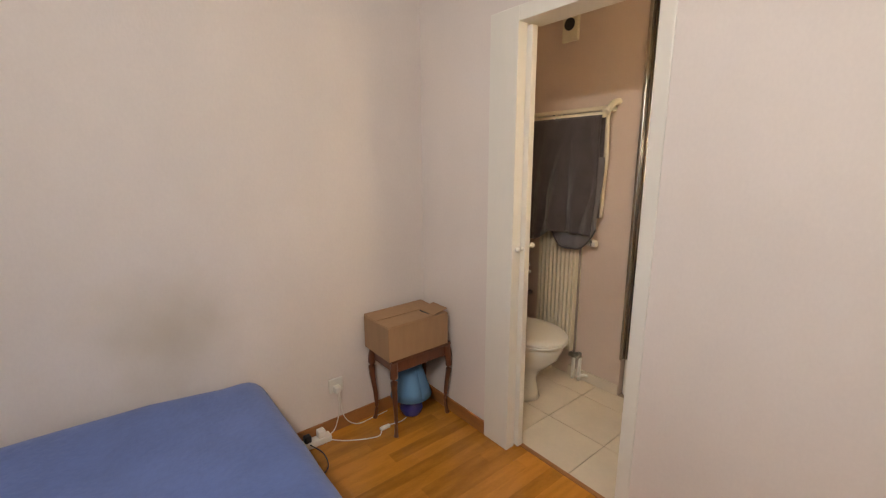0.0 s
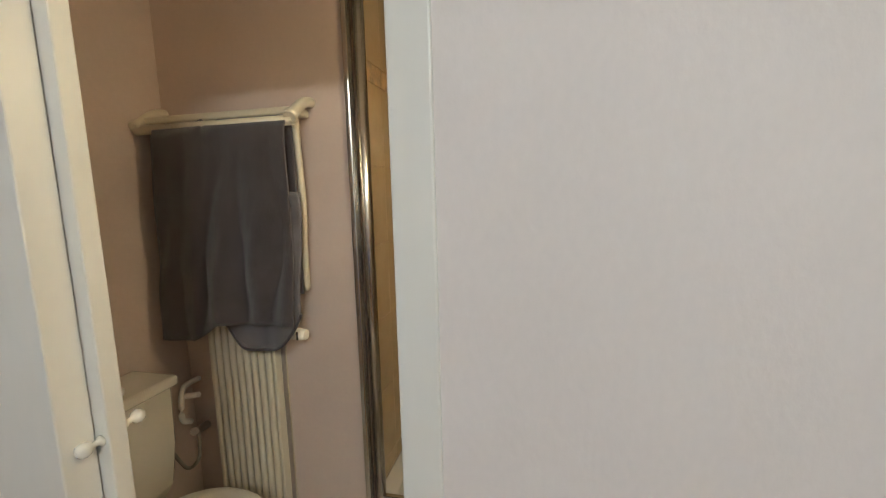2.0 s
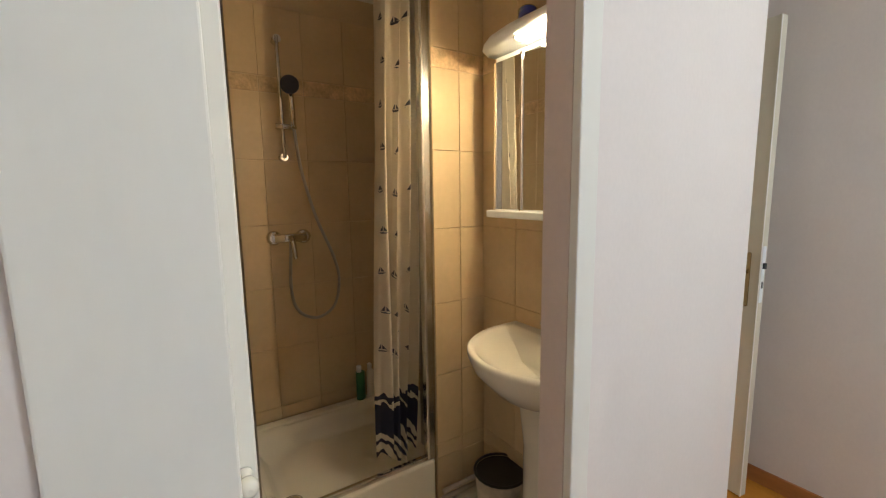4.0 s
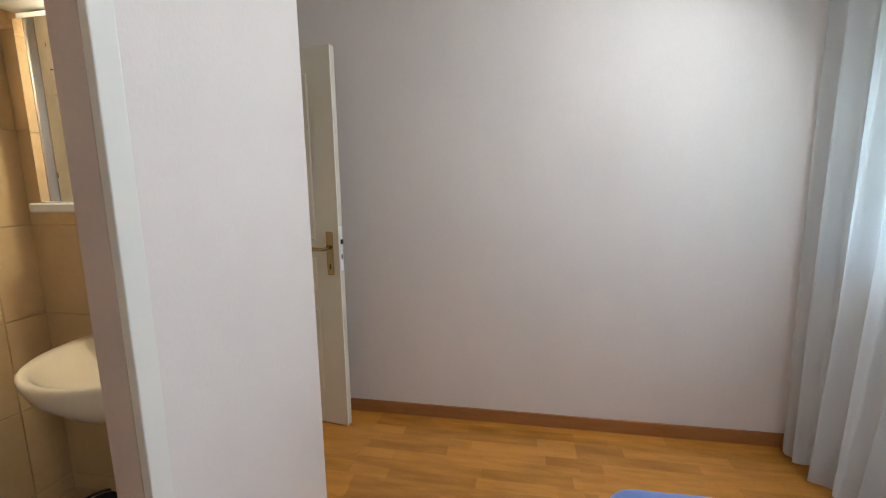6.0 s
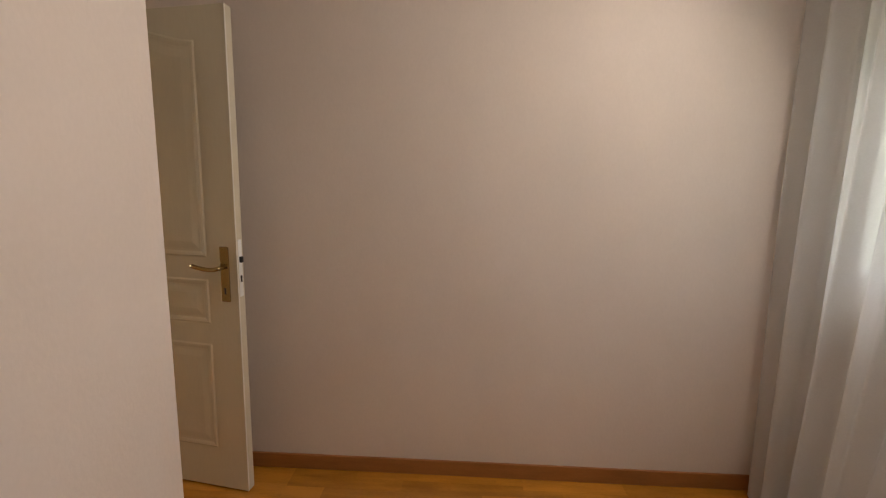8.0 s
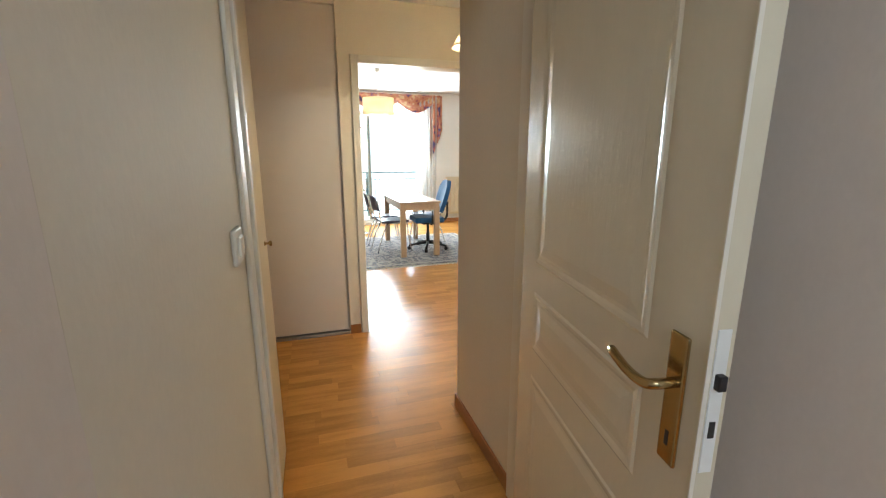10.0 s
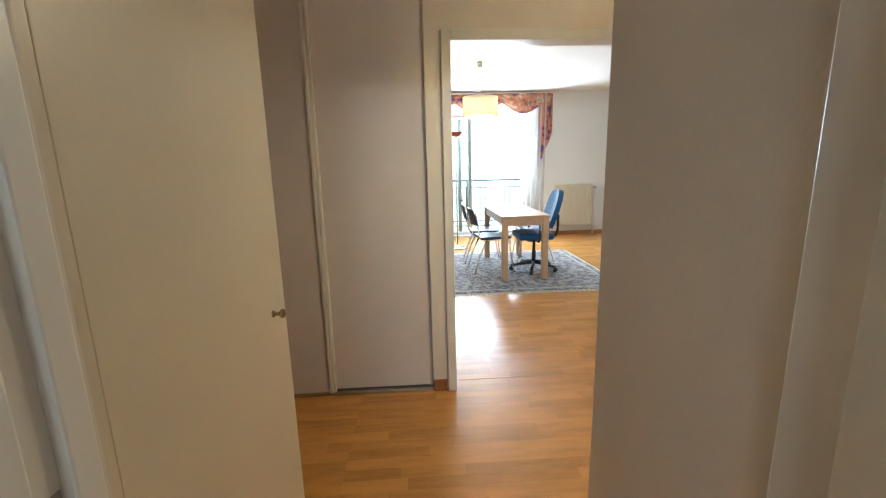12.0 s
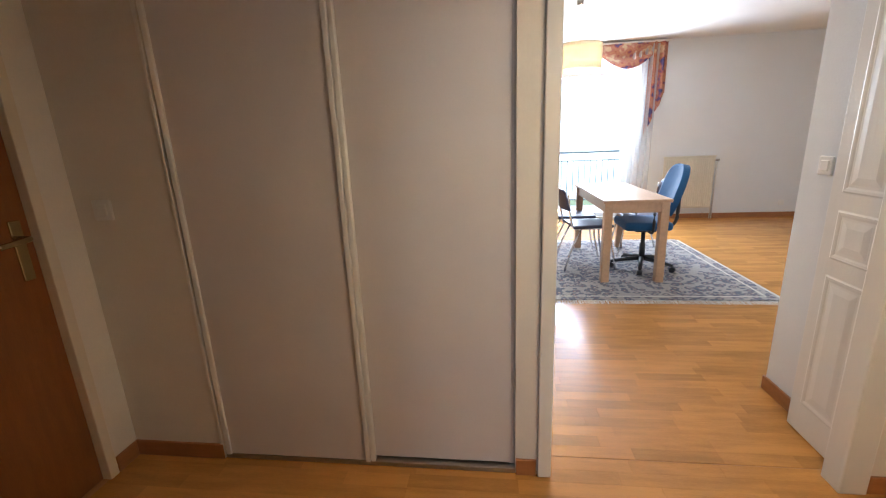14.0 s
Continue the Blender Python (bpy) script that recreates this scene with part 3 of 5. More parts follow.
# the leaf swings into the recess and rests near the wall
dl.parent = df
hx, hy, ex, ey = 2.892, 1.035, 2.762, 0.221
dl.matrix_basis = Matrix.Translation((hx, hy, 0)) @ Matrix.Rotation(math.atan2(ey - hy, ex - hx), 4, "Z") @ Matrix.Translation((0, 0.04, 0))


def rocker(at, axis, label, w=0.082):
    """A white wall switch; axis 'x+' or 'y-' or 'x-' gives the way it faces."""
    th = thing("light_switch", at, label, "light switch")
    rot = {"x+": 0, "y-": -90, "x-": 180}[axis]
    m = Matrix.Translation(at) @ Matrix.Rotation(radians(rot), 4, "Z")
    pl = bx(0, 0.011, -w / 2, w / 2, -w / 2, w / 2, 0.005)
    ro = bx(0.008, 0.0165, -w * 0.28, w * 0.28, -w * 0.28, w * 0.28, 0.0035)
    for bm, nm in ((pl, "plate"), (ro, "rocker")):
        bmesh.ops.transform(bm, verts=bm.verts, matrix=m)
        part(nm, bm, PLAST, th)
    return th


rocker((XC, 0.735, 1.204), "x+", "square white rocker light switch on the wall", 0.076)

# ---- window ----
win = tagged(new("window_1"), "white plastic window with one opening sash, seen partly behind a sheer curtain", "window", kind="structure")
part("frame_side", bx(1.83, 1.888, -2.25, -2.165, 0.925, 2.095, 0.004), PVC, win)
part("frame_side", bx(2.742, 2.80, -2.25, -2.165, 0.925, 2.095, 0.004), PVC, win)
part("frame_top", bx(1.888, 2.742, -2.25, -2.167, 2.02, 2.095, 0.004), PVC, win)
part("frame_bottom", bx(1.888, 2.742, -2.25, -2.167, 0.925, 0.985, 0.004), PVC, win)
part("shutter_box", bx(1.80, 2.83, -2.20, -2.168, 2.097, 2.42, 0.006), PVC, win, "white roller shutter box above the sashes")
part("cover_strip", bx(1.805, 1.83, -2.205, -2.182, 0.90, 2.095, 0.003), PVC, win)
part("cover_strip", bx(1.83, 2.80, -2.205, -2.184, 0.895, 0.924, 0.003), PVC, win)
sash = part("sash_stile", bx(1.893, 1.948, -2.235, -2.155, 0.99, 2.015, 0.006), PVC, win)
part("sash_stile", bx(2.682, 2.737, -2.235, -2.155, 0.99, 2.015, 0.006), PVC, win)
part("meeting_stile", bx(2.315, 2.375, -2.236, -2.154, 1.085, 1.935, 0.006), PVC, win)
part("sash_rail", bx(1.948, 2.682, -2.235, -2.156, 0.99, 1.085, 0.006), PVC, win)
part("sash_rail", bx(1.948, 2.682, -2.235, -2.156, 1.935, 2.015, 0.006), PVC, win)
for x0, x1 in ((1.948, 2.315), (2.375, 2.682)):
    part("glazing_bead", box(bx(x0, x1, -2.188, -2.170, 1.085, 1.097, 0.003), x0, x1, -2.188, -2.170, 1.923, 1.935, 0.003), PVC, win)
    p = part("pane", bx(x0, x1, -2.202, -2.190, 1.085, 1.935), PANE, win)
    p.visible_shadow = False
part("window_handle", bx(1.903, 1.929, -2.155, -2.143, 1.435, 1.505, 0.004), PVC, sash, "white window handle")
part("grip", tube(B(), spline([(1.916, -2.15, 1.47), (1.916, -2.115, 1.47), (1.93, -2.107, 1.468), (1.968, -2.105, 1.455), (1.978, -2.105, 1.41), (1.978, -2.105, 1.355)], 5), 0.0105, 10), PVC, win)
cr = thing("shutter_crank", (1.85, -2.13, 0.82), "white shutter crank rod with a black grip hanging beside the window", "shutter crank")
part("rod", tube(B(), [(1.868, -2.14, 2.10), (1.86, -2.14, 1.5), (1.852, -2.14, 0.9)], 0.006, 8), PVC, cr)
part("joint", tube(B(), [(1.854, -2.14, 1.11), (1.854, -2.14, 1.14)], 0.009, 8), STEEL, cr)
part("grip", tube(B(), [(1.852, -2.14, 0.912), (1.852, -2.14, 0.90), (1.851, -2.14, 0.845), (1.85, -2.14, 0.828)], [0.007, 0.0115, 0.0125, 0.008], 8), BLACK, cr, "black plastic grip")
part("bracket", bx(1.852, 1.89, -2.168, -2.13, 2.10, 2.13, 0.003), PVC, cr)


def voile(u, v):
    """The drape: u along the rail from the wall, v from rail to hem."""
    low = v ** 1.6
    x0, x1 = 2.925 - 0.05 * low, 1.85 + 0.24 * low
    x = x0 + (x1 - x0) * u
    f = 0.022 + 0.035 * v
    y = -2.045 + f * math.sin(u * 46 + 1.3 * math.sin(u * 9) + 0.5 * v) + 0.012 * math.sin(u * 101 + v * 3) - 0.02 * v
    z = 2.43 - (2.395 + 0.02 * math.sin(u * 23)) * v
    return Vector((x + 0.012 * math.sin(u * 60 + v * 2), y, z))


cu = thing("sheer_curtain", (2.45, -2.06, 0.03), "long white sheer voile curtain hanging in folds before the window", "curtain")
part("drape", sheet(B(), voile, 220, 40), SHEER, cu)
part("hem", sheet(B(), lambda u, v: voile(u, 0.955 + 0.045 * v) + Vector((0, 0.002, 0)), 220, 3), SHEER, cu, "doubled hem")
part("heading_tape", sheet(B(), lambda u, v: voile(u, 0.03 * v) + Vector((0, 0.002, 0)), 220, 2), SHEER, cu)
tr = thing("curtain_rail", (2.4, -2.045, 2.43), "white curtain rail under the ceiling", "curtain rail")
part("rail", bx(1.80, 2.94, -2.055, -2.035, 2.435, 2.46, 0.003), PVC, tr)

# ---- bed ----
bed = thing("bed", (1.0, -1.58, 0), "low bed with a smooth blue fitted sheet, against the wall", "bed")


def rounded_block(x0, x1, y0, y1, z0, z1, r, wob=0.006):
    bm = bx(x0, x1, y0, y1, z0, z1, r, 5)
    bmesh.ops.subdivide_edges(bm, edges=[e for e in bm.edges if e.calc_length() > 0.3], cuts=24, use_grid_fill=True)
    for v in bm.verts:
        n = noise.noise(v.co * 2.6) + 0.5 * noise.noise(v.co * 7.0)
        if v.co.z > z0 + 0.05:
            v.co += Vector((0.4 * wob * n, 0.4 * wob * n, 1.3 * wob * n))
    for f in bm.faces:
        f.smooth = True
    return bm


def mattress_block():
    bm = rounded_block(0.09, 1.945, -2.185, -0.965, 0.14, 0.482, 0.10, 0.008)
    for v in bm.verts:
        if v.co.z > 0.35:
            v.co.z += 0.035 * max(0.0, 1 - (v.co.x - 0.09) / 0.45) * min(1.0, max(0.0, (-1.15 - v.co.y) / 0.25))
    return bm


part("mattress", mattress_block(), SHEET, bed, "mattress in a blue fitted sheet")
part("base", bx(0.11, 1.90, -2.18, -0.99, 0.10, 0.16, 0.012), BLUES, bed)
for px in (0.2, 1.8):
    for py in (-2.08, -1.09):
        part("leg", lathe(B(), [(0.022, 0.0), (0.026, 0.02), (0.03, 0.10)], px, py, 12), WOODD, bed)
# ---- corner table with box and lamp ----
tb = thing("side_table", (0.21, -0.2, 0), "small dark walnut side table with curved cabriole legs in the corner", "side table")
part("tabletop", bx(0.095, 0.345, -0.40, -0.018, 0.425, 0.444, 0.006), WOODD, tb)
for nm, b4 in (("apron", (0.115, 0.33, -0.385, -0.370)), ("apron", (0.115, 0.33, -0.048, -0.033)), ("apron", (0.11, 0.124, -0.37, -0.048)), ("apron", (0.318, 0.332, -0.37, -0.048))):
    ab = B()
    box(ab, *b4, 0.365, 0.425, 0.002)
    part(nm, ab, WOODD, tb)
for sx, px in ((-1, 0.112), (1, 0.328)):
    for sy, py in ((-1, -0.383), (1, -0.036)):
        o = lambda d: (px + sx * d * 0.6, py + sy * d * 0.6)
        pts = [(*o(0.0), 0.425), (*o(0.010), 0.36), (*o(0.012), 0.28), (*o(-0.004), 0.17), (*o(-0.010), 0.08), (*o(-0.002), 0.02), (*o(0.006), 0.0)]
        part("leg", tube(B(), spline(pts, 4), [0.019, 0.020, 0.021, 0.021, 0.021, 0.020, 0.019, 0.018, 0.016, 0.0150, 0.014, 0.013, 0.012, 0.012, 0.011, 0.011, 0.010, 0.010, 0.010, 0.010, 0.010, 0.011, 0.012, 0.013, 0.012], 10), WOODD, tb)
cb = thing("cardboard_box", (0.23, -0.235, 0.444), "closed brown cardboard box with raised flaps, on the side table", "cardboard box")
part("body", bx(0.10, 0.352, -0.425, -0.045, 0.4445, 0.625, 0.004), CARD, cb)


def flap(x0, x1, y0, y1, z, tilt, axis):
    bm = bx(x0, x1, y0, y1, z, z + 0.004, 0.001)
    c = (x0, y0, z) if axis == "X" else (x1, y0, z)
    bmesh.ops.rotate(bm, verts=bm.verts, cent=c, matrix=Matrix.Rotation(radians(tilt), 3, axis))
    return bm


part("flap", flap(0.101, 0.225, -0.423, -0.047, 0.626, 1.5, "Y"), CARD, cb)
part("flap", flap(0.229, 0.351, -0.423, -0.14, 0.627, -3.5, "Y"), CARD, cb)
part("flap", flap(0.226, 0.351, -0.145, -0.047, 0.628, 11, "X"), CARD, cb)
# Black strip puts in the shade of the gap beside the raised flap.
part("flap_gap_shade", bx(0.235, 0.335, -0.152, -0.138, 0.6235, 0.629), BLACK, cb)
part("tape", bx(0.352, 0.3525, -0.26, -0.21, 0.47, 0.624), CARD, cb)
bl = thing("table_lamp", (0.205, -0.20, 0), "blue ceramic lamp with light blue shade, under the side table", "lamp")
part("base", lathe(B(), [(0.045, 0.0), (0.062, 0.02), (0.07, 0.055), (0.06, 0.095), (0.03, 0.125), (0.014, 0.14), (0.012, 0.17)], 0.205, -0.20, 24), BLUEC, bl, "round deep blue glazed base")
part("shade", sheet(B(), lambda u, v: Vector((0.205 + (0.118 - 0.060 * v) * math.cos(2 * math.pi * u), -0.20 + (0.118 - 0.060 * v) * math.sin(2 * math.pi * u), 0.13 + 0.19 * v)), 32, 4, 0.002), BLUES, bl, "light blue conical fabric shade")
part("bulb", lathe(B(), [(0.012, 0.17), (0.028, 0.20), (0.028, 0.225), (0.012, 0.25)], 0.205, -0.20, 12), PLAST, bl)
so = thing("wall_socket", (0.07, -0.595, 0.27), "white wall socket with a plug in it, low on the wall", "wall socket")
part("plate", bx(0.07, 0.080, -0.635, -0.555, 0.225, 0.305, 0.004), PLAST, so)
part("plug", bx(0.079, 0.115, -0.615, -0.580, 0.235, 0.270, 0.006), PLAST, so)
ps = thing("power_strip", (0.12, -0.73, 0.02), "white power strip with plugs on the floor beside the bed", "power strip")
part("body", bx(0.095, 0.145, -0.86, -0.66, 0.0, 0.035, 0.006), PLAST, ps)
part("plug", bx(0.100, 0.140, -0.73, -0.69, 0.034, 0.075, 0.006), PLAST, ps)
part("plug", bx(0.102, 0.138, -0.80, -0.765, 0.034, 0.07, 0.006), BLACK, ps, "black plug")


def cable(name, label, pts, r=0.0028, material=PLAST):
    t = thing(name, pts[0], label, "cable")
    part("lead", tube(B(), spline(pts, 8), r, 7), material, t)
    return t


cable("cable", "thin white lead hanging from the wall socket", [(0.10, -0.598, 0.238), (0.115, -0.60, 0.14), (0.12, -0.63, 0.05), (0.13, -0.67, 0.03), (0.13, -0.68, 0.03)])
cable("cable", "thin white lead hanging from the wall socket", [(0.105, -0.592, 0.24), (0.13, -0.58, 0.10), (0.11, -0.50, 0.012), (0.105, -0.40, 0.005), (0.10, -0.30, 0.005)])
lc = cable("cable", "white lamp lead with an inline switch on the floor", [(0.15, -0.68, 0.02), (0.20, -0.60, 0.004), (0.27, -0.46, 0.004), (0.22, -0.40, 0.004), (0.235, -0.30, 0.004), (0.225, -0.25, 0.004)])
part("inline_switch", bx(0.222, 0.244, -0.425, -0.365, 0.001, 0.018, 0.005), PLAST, lc, "white inline switch")
cable("cable", "dark lead curled on the floor beside the bed", [(0.14, -0.78, 0.03), (0.22, -0.74, 0.006), (0.33, -0.77, 0.004), (0.36, -0.87, 0.004), (0.30, -0.95, 0.004)], 0.003, BLACK)

# ---- bathroom ----
wcx = thing("toilet", (0.40, 0.47, 0), "white toilet with its lid down and a cistern against the wall", "toilet")


def oval(cx, cy, a, b, z, n=36, flat=0.0):
    """An egg-shaped ring, longer towards +x."""
    return [(cx + (a if math.cos(t) > 0 else a * 0.78) * math.cos(t), cy + b * math.sin(t), z) for t in (2 * math.pi * k / n for k in range(n))]


def loft(bm, rings, caps=True):
    vs = [[bm.verts.new(p) for p in r] for r in rings]
    for q, s in zip(vs, vs[1:]):
        for k in range(len(q)):
            bm.faces.new((q[k], q[(k + 1) % len(q)], s[(k + 1) % len(q)], s[k])).smooth = True
    if caps:
        bm.faces.new(vs[0][::-1])
        bm.faces.new(vs[-1])
    return bm


part("bowl", loft(B(), [oval(0.41, 0.47, 0.165, 0.115, 0.0), oval(0.41, 0.47, 0.152, 0.106, 0.035), oval(0.41, 0.47, 0.138, 0.098, 0.13), oval(0.42, 0.47, 0.155, 0.110, 0.19), oval(0.44, 0.47, 0.19, 0.140, 0.235), oval(0.46, 0.47, 0.228, 0.168, 0.295), oval(0.47, 0.47, 0.245, 0.183, 0.36), oval(0.47, 0.47, 0.247, 0.186, 0.395)]), CERAM, wcx)
part("seat", loft(B(), [oval(0.475, 0.47, 0.262, 0.201, 0.396), oval(0.475, 0.47, 0.266, 0.205, 0.404), oval(0.475, 0.47, 0.264, 0.203, 0.412)]), PLAST, wcx)
lid = part("lid", loft(B(), [oval(0.475, 0.47, 0.262, 0.200, 0.414), oval(0.475, 0.47, 0.266, 0.204, 0.420), oval(0.475, 0.47, 0.258, 0.197, 0.430), oval(0.475, 0.47, 0.21, 0.145, 0.436)]), PLAST, wcx, "closed white lid")
part("label", bx(0.60, 0.616, 0.455, 0.49, 0.4325, 0.4335), BRASS, lid, "small beige sticker")
tk = B()
loft(tk, [[(x, y, z) for x, y in ((0.095, 0.29 + i), (0.26 - j, 0.29 + i), (0.275 - j, 0.31 + i), (0.275 - j, 0.63 - i), (0.26 - j, 0.65 - i), (0.095, 0.65 - i))] for z, i, j in ((0.40, 0.05, 0.03), (0.46, 0.02, 0.01), (0.60, 0.005, 0.0), (0.80, 0.0, 0.0))])
part("cistern", tk, CERAM, wcx)
part("cistern_lid", bx(0.093, 0.29, 0.28, 0.66, 0.801, 0.838, 0.012, 3), CERAM, wcx)
part("neck", bx(0.10, 0.28, 0.39, 0.55, 0.0, 0.41, 0.02, 3), CERAM, wcx)
part("inlet_valve", tube(B(), [(0.20, 0.655, 0.74), (0.20, 0.685, 0.74)], 0.012, 8), BLACK, wcx)
fb = thing("air_freshener", (0.23, 0.40, 0.838), "green and white air freshener lying on the cistern", "air freshener")
part("body", bx(0.20, 0.26, 0.36, 0.50, 0.838, 0.868, 0.012, 3), PLAST, fb)
part("cap", bx(0.205, 0.255, 0.30, 0.358, 0.838, 0.866, 0.010, 3), GREEN, fb, "green cap")

rl = thing("paper_holder", (0.22, 0.90, 0.62), "white toilet paper holder and shut-off valve on the wall", "paper holder")
part("arm", tube(B(), spline([(0.13, 0.90, 0.70), (0.13, 0.83, 0.70), (0.14, 0.80, 0.67), (0.14, 0.79, 0.58), (0.14, 0.83, 0.55)], 4), 0.011, 8), PLAST, rl)
part("bar", tube(B(), [(0.12, 0.81, 0.66), (0.21, 0.81, 0.68)], 0.011, 8), PLAST, rl)
part("valve", tube(B(), [(0.15, 0.90, 0.50), (0.15, 0.84, 0.50), (0.17, 0.81, 0.52)], 0.016, 8), TAUPE, rl)
part("hose", tube(B(), spline([(0.16, 0.84, 0.50), (0.19, 0.80, 0.42), (0.15, 0.78, 0.38), (0.12, 0.75, 0.46)], 5), 0.007, 8), STEEL, rl)

rd = thing("bathroom_radiator", (0.36, 0.84, 0.2), "tall narrow cream panel radiator with vertical flutes", "radiator")
part("panel", bx(0.262, 0.542, 0.842, 0.866, 0.20, 1.12, 0.006), ENAMEL, rd)
for i in range(9):
    part("flute", bx(0.266 + i * 0.0305, 0.266 + i * 0.0305 + 0.022, 0.822, 0.843, 0.225, 1.10, 0.007), ENAMEL, rd)
part("side_cover", bx(0.544, 0.552, 0.825, 0.90, 0.20, 1.12, 0.004), ENAMEL, rd)
part("bracket", bx(0.25, 0.27, 0.866, 0.90, 0.9, 0.95), ENAMEL, rd)
part("bracket", bx(0.25, 0.27, 0.866, 0.90, 0.3, 0.35), ENAMEL, rd)
vv = part("thermostat_head", tube(B(), [(0.575, 0.825, 0.945), (0.63, 0.825, 0.945), (0.665, 0.825, 0.945), (0.69, 0.825, 0.945)], [0.014, 0.02, 0.022, 0.018], 14), PLAST, rd, "white thermostatic valve head")
part("grille", bx(0.662, 0.668, 0.803, 0.806, 0.93, 0.96), BLACK, vv)
pp = thing("radiator_pipes", (0.57, 0.87, 0), "painted heating pipes with valves running down the wall to the floor", "pipes")
part("pipe", tube(B(), [(0.555, 0.87, 0.14), (0.555, 0.87, 0.92), (0.575, 0.84, 0.945)], 0.0085, 8), TAUPE, pp)
part("pipe", tube(B(), [(0.60, 0.875, 0.16), (0.60, 0.875, 0.0)], 0.012, 8), PLAST, pp)
part("pipe", tube(B(), [(0.555, 0.87, 0.16), (0.555, 0.87, 0.0)], 0.012, 8), PLAST, pp)
part("valve", tube(B(), [(0.53, 0.86, 0.17), (0.60, 0.86, 0.17)], 0.017, 10), STEEL, pp)
part("valve", tube(B(), [(0.60, 0.87, 0.19), (0.60, 0.83, 0.20)], 0.014, 10), STEEL, pp)
part("elbow", tube(B(), spline([(0.60, 0.872, 0.02), (0.63, 0.87, 0.05), (0.66, 0.88, 0.05)], 4), 0.010, 8), PLAST, pp)
part("floor_box", bx(0.50, 0.86, 0.888, 0.8995, 0, 0.07, 0.003), TILE, pp)

tr2 = thing("towel_rail", (0.42, 0.84, 1.7), "cream towel warmer rail with rounded arms on the wall", "towel rail")
part("bar", tube(B(), [(0.10, 0.78, 1.700), (0.725, 0.78, 1.700)], 0.017, 12), ENAMEL, tr2)
part("shelf_bar", bx(0.11, 0.72, 0.795, 0.89, 1.722, 1.748, 0.008, 3), ENAMEL, tr2)
for ax in (0.105, 0.722):
    part("arm", tube(B(), spline([(ax, 0.90, 1.775), (ax, 0.85, 1.765), (ax, 0.79, 1.725), (ax, 0.765, 1.705)], 4), [0.018] * 9 + [0.021, 0.023, 0.023, 0.020], 12), ENAMEL, tr2)
part("upright", bx(0.668, 0.686, 0.868, 0.884, 1.12, 1.74, 0.006), ENAMEL, tr2)
part("upright", bx(0.12, 0.14, 0.868, 0.884, 1.12, 1.74, 0.006), ENAMEL, tr2)
part("cord", tube(B(), spline([(0.705, 0.82, 1.70), (0.703, 0.84, 1.45), (0.69, 0.85, 1.25), (0.68, 0.86, 1.12)], 6), 0.012, 8), ENAMEL, tr2)


def drape(x0, x1, ztop, zback, zfront, yb, seed, flare=0.0, sag=0.0):
    """Cloth laid over a bar at ztop: back half, over the bar, front half."""
    def fn(u, v):
        x = x0 + (x1 - x0) * u
        lf_, lb = ztop - zfront + sag * min(1.0, max(0.0, (u - 0.24) / 0.26)), ztop - zback
        s = v * (lf_ + lb) - lb
        nse = noise.noise(Vector((u * 3 + seed, s * 2.2, seed)))
        fold = 0.016 * math.sin(u * 15 + seed + 2.5 * s) + 0.04 * nse + 0.012 * noise.noise(Vector((u * 9, s * 6 + u * 3, seed + 4)))
        if s < 0:
            return Vector((x, yb + 0.019 + 0.2 * fold, ztop - min(-s, lb) - 0.0))
        d = s / max(lf_, 0.01)
        arc = min(s / 0.03, 1)
        return Vector((x + flare * d * (u - 0.5) + 0.015 * nse * d, yb - 0.022 * arc - abs(fold) * d - 0.015 * d, ztop + 0.019 * (1 - arc) - s))
    return fn


tr2.location.z -= 0.02
tw = thing("towel", (0.36, 0.76, 0.9), "dark grey terry towel hung over the towel rail", "towel")
part("cloth", sheet(B(), drape(0.185, 0.705, 1.682, 1.10, 0.93, 0.78, 2.0, 0.03, -0.075), 60, 60, 0.006), TOWEL, tw)
tw2 = thing("face_cloth", (0.5, 0.8, 0.86), "lighter grey cloth hanging below the dark towel with a rounded hem", "cloth")


def fc(u, v):
    x = 0.40 + 0.325 * u + 0.012 * math.sin(v * 4 + u)
    low = 1.04 - 0.135 * (1 - abs(2 * u - 1) ** 3)
    return Vector((x, 0.762 + 0.008 * math.sin(u * 14) + 0.004 * math.sin(v * 5), 1.45 + (low - 1.45) * v))


part("cloth", sheet(B(), fc, 28, 24, 0.005), TOWEL2, tw2)
part("hem", tube(B(), [fc(k / 28, 1.0) + Vector((0, -0.003, 0)) for k in range(29)], 0.006, 6), TOWEL, tw2, "dark piped hem")
vt = thing("air_vent", (0.385, 0.90, 2.2), "round dark extractor vent high on the wall", "vent")
part("housing", bx(0.33, 0.44, 0.875, 0.8995, 2.13, 2.30, 0.006), ENAMEL, vt)
part("opening", tube(B(), [(0.385, 0.874, 2.225), (0.385, 0.868, 2.225)], 0.035, 18), BLACK, vt)

# shower
sh = thing("shower_tray", (1.36, 1.3, 0), "white raised shower tray with a curved basin", "shower tray")
part("front", bx(0.87, 1.605, 0.925, 0.985, 0, 0.24, 0.014, 3), CERAM, sh)
part("rim", bx(0.866, 0.95, 0.986, 1.655, 0, 0.24, 0.012, 3), CERAM, sh)
part("rim", bx(1.80, 1.865, 0.986, 1.655, 0, 0.24, 0.012, 3), CERAM, sh)
part("rim", bx(0.951, 1.799, 1.59, 1.655, 0, 0.24, 0.012, 3), CERAM, sh)


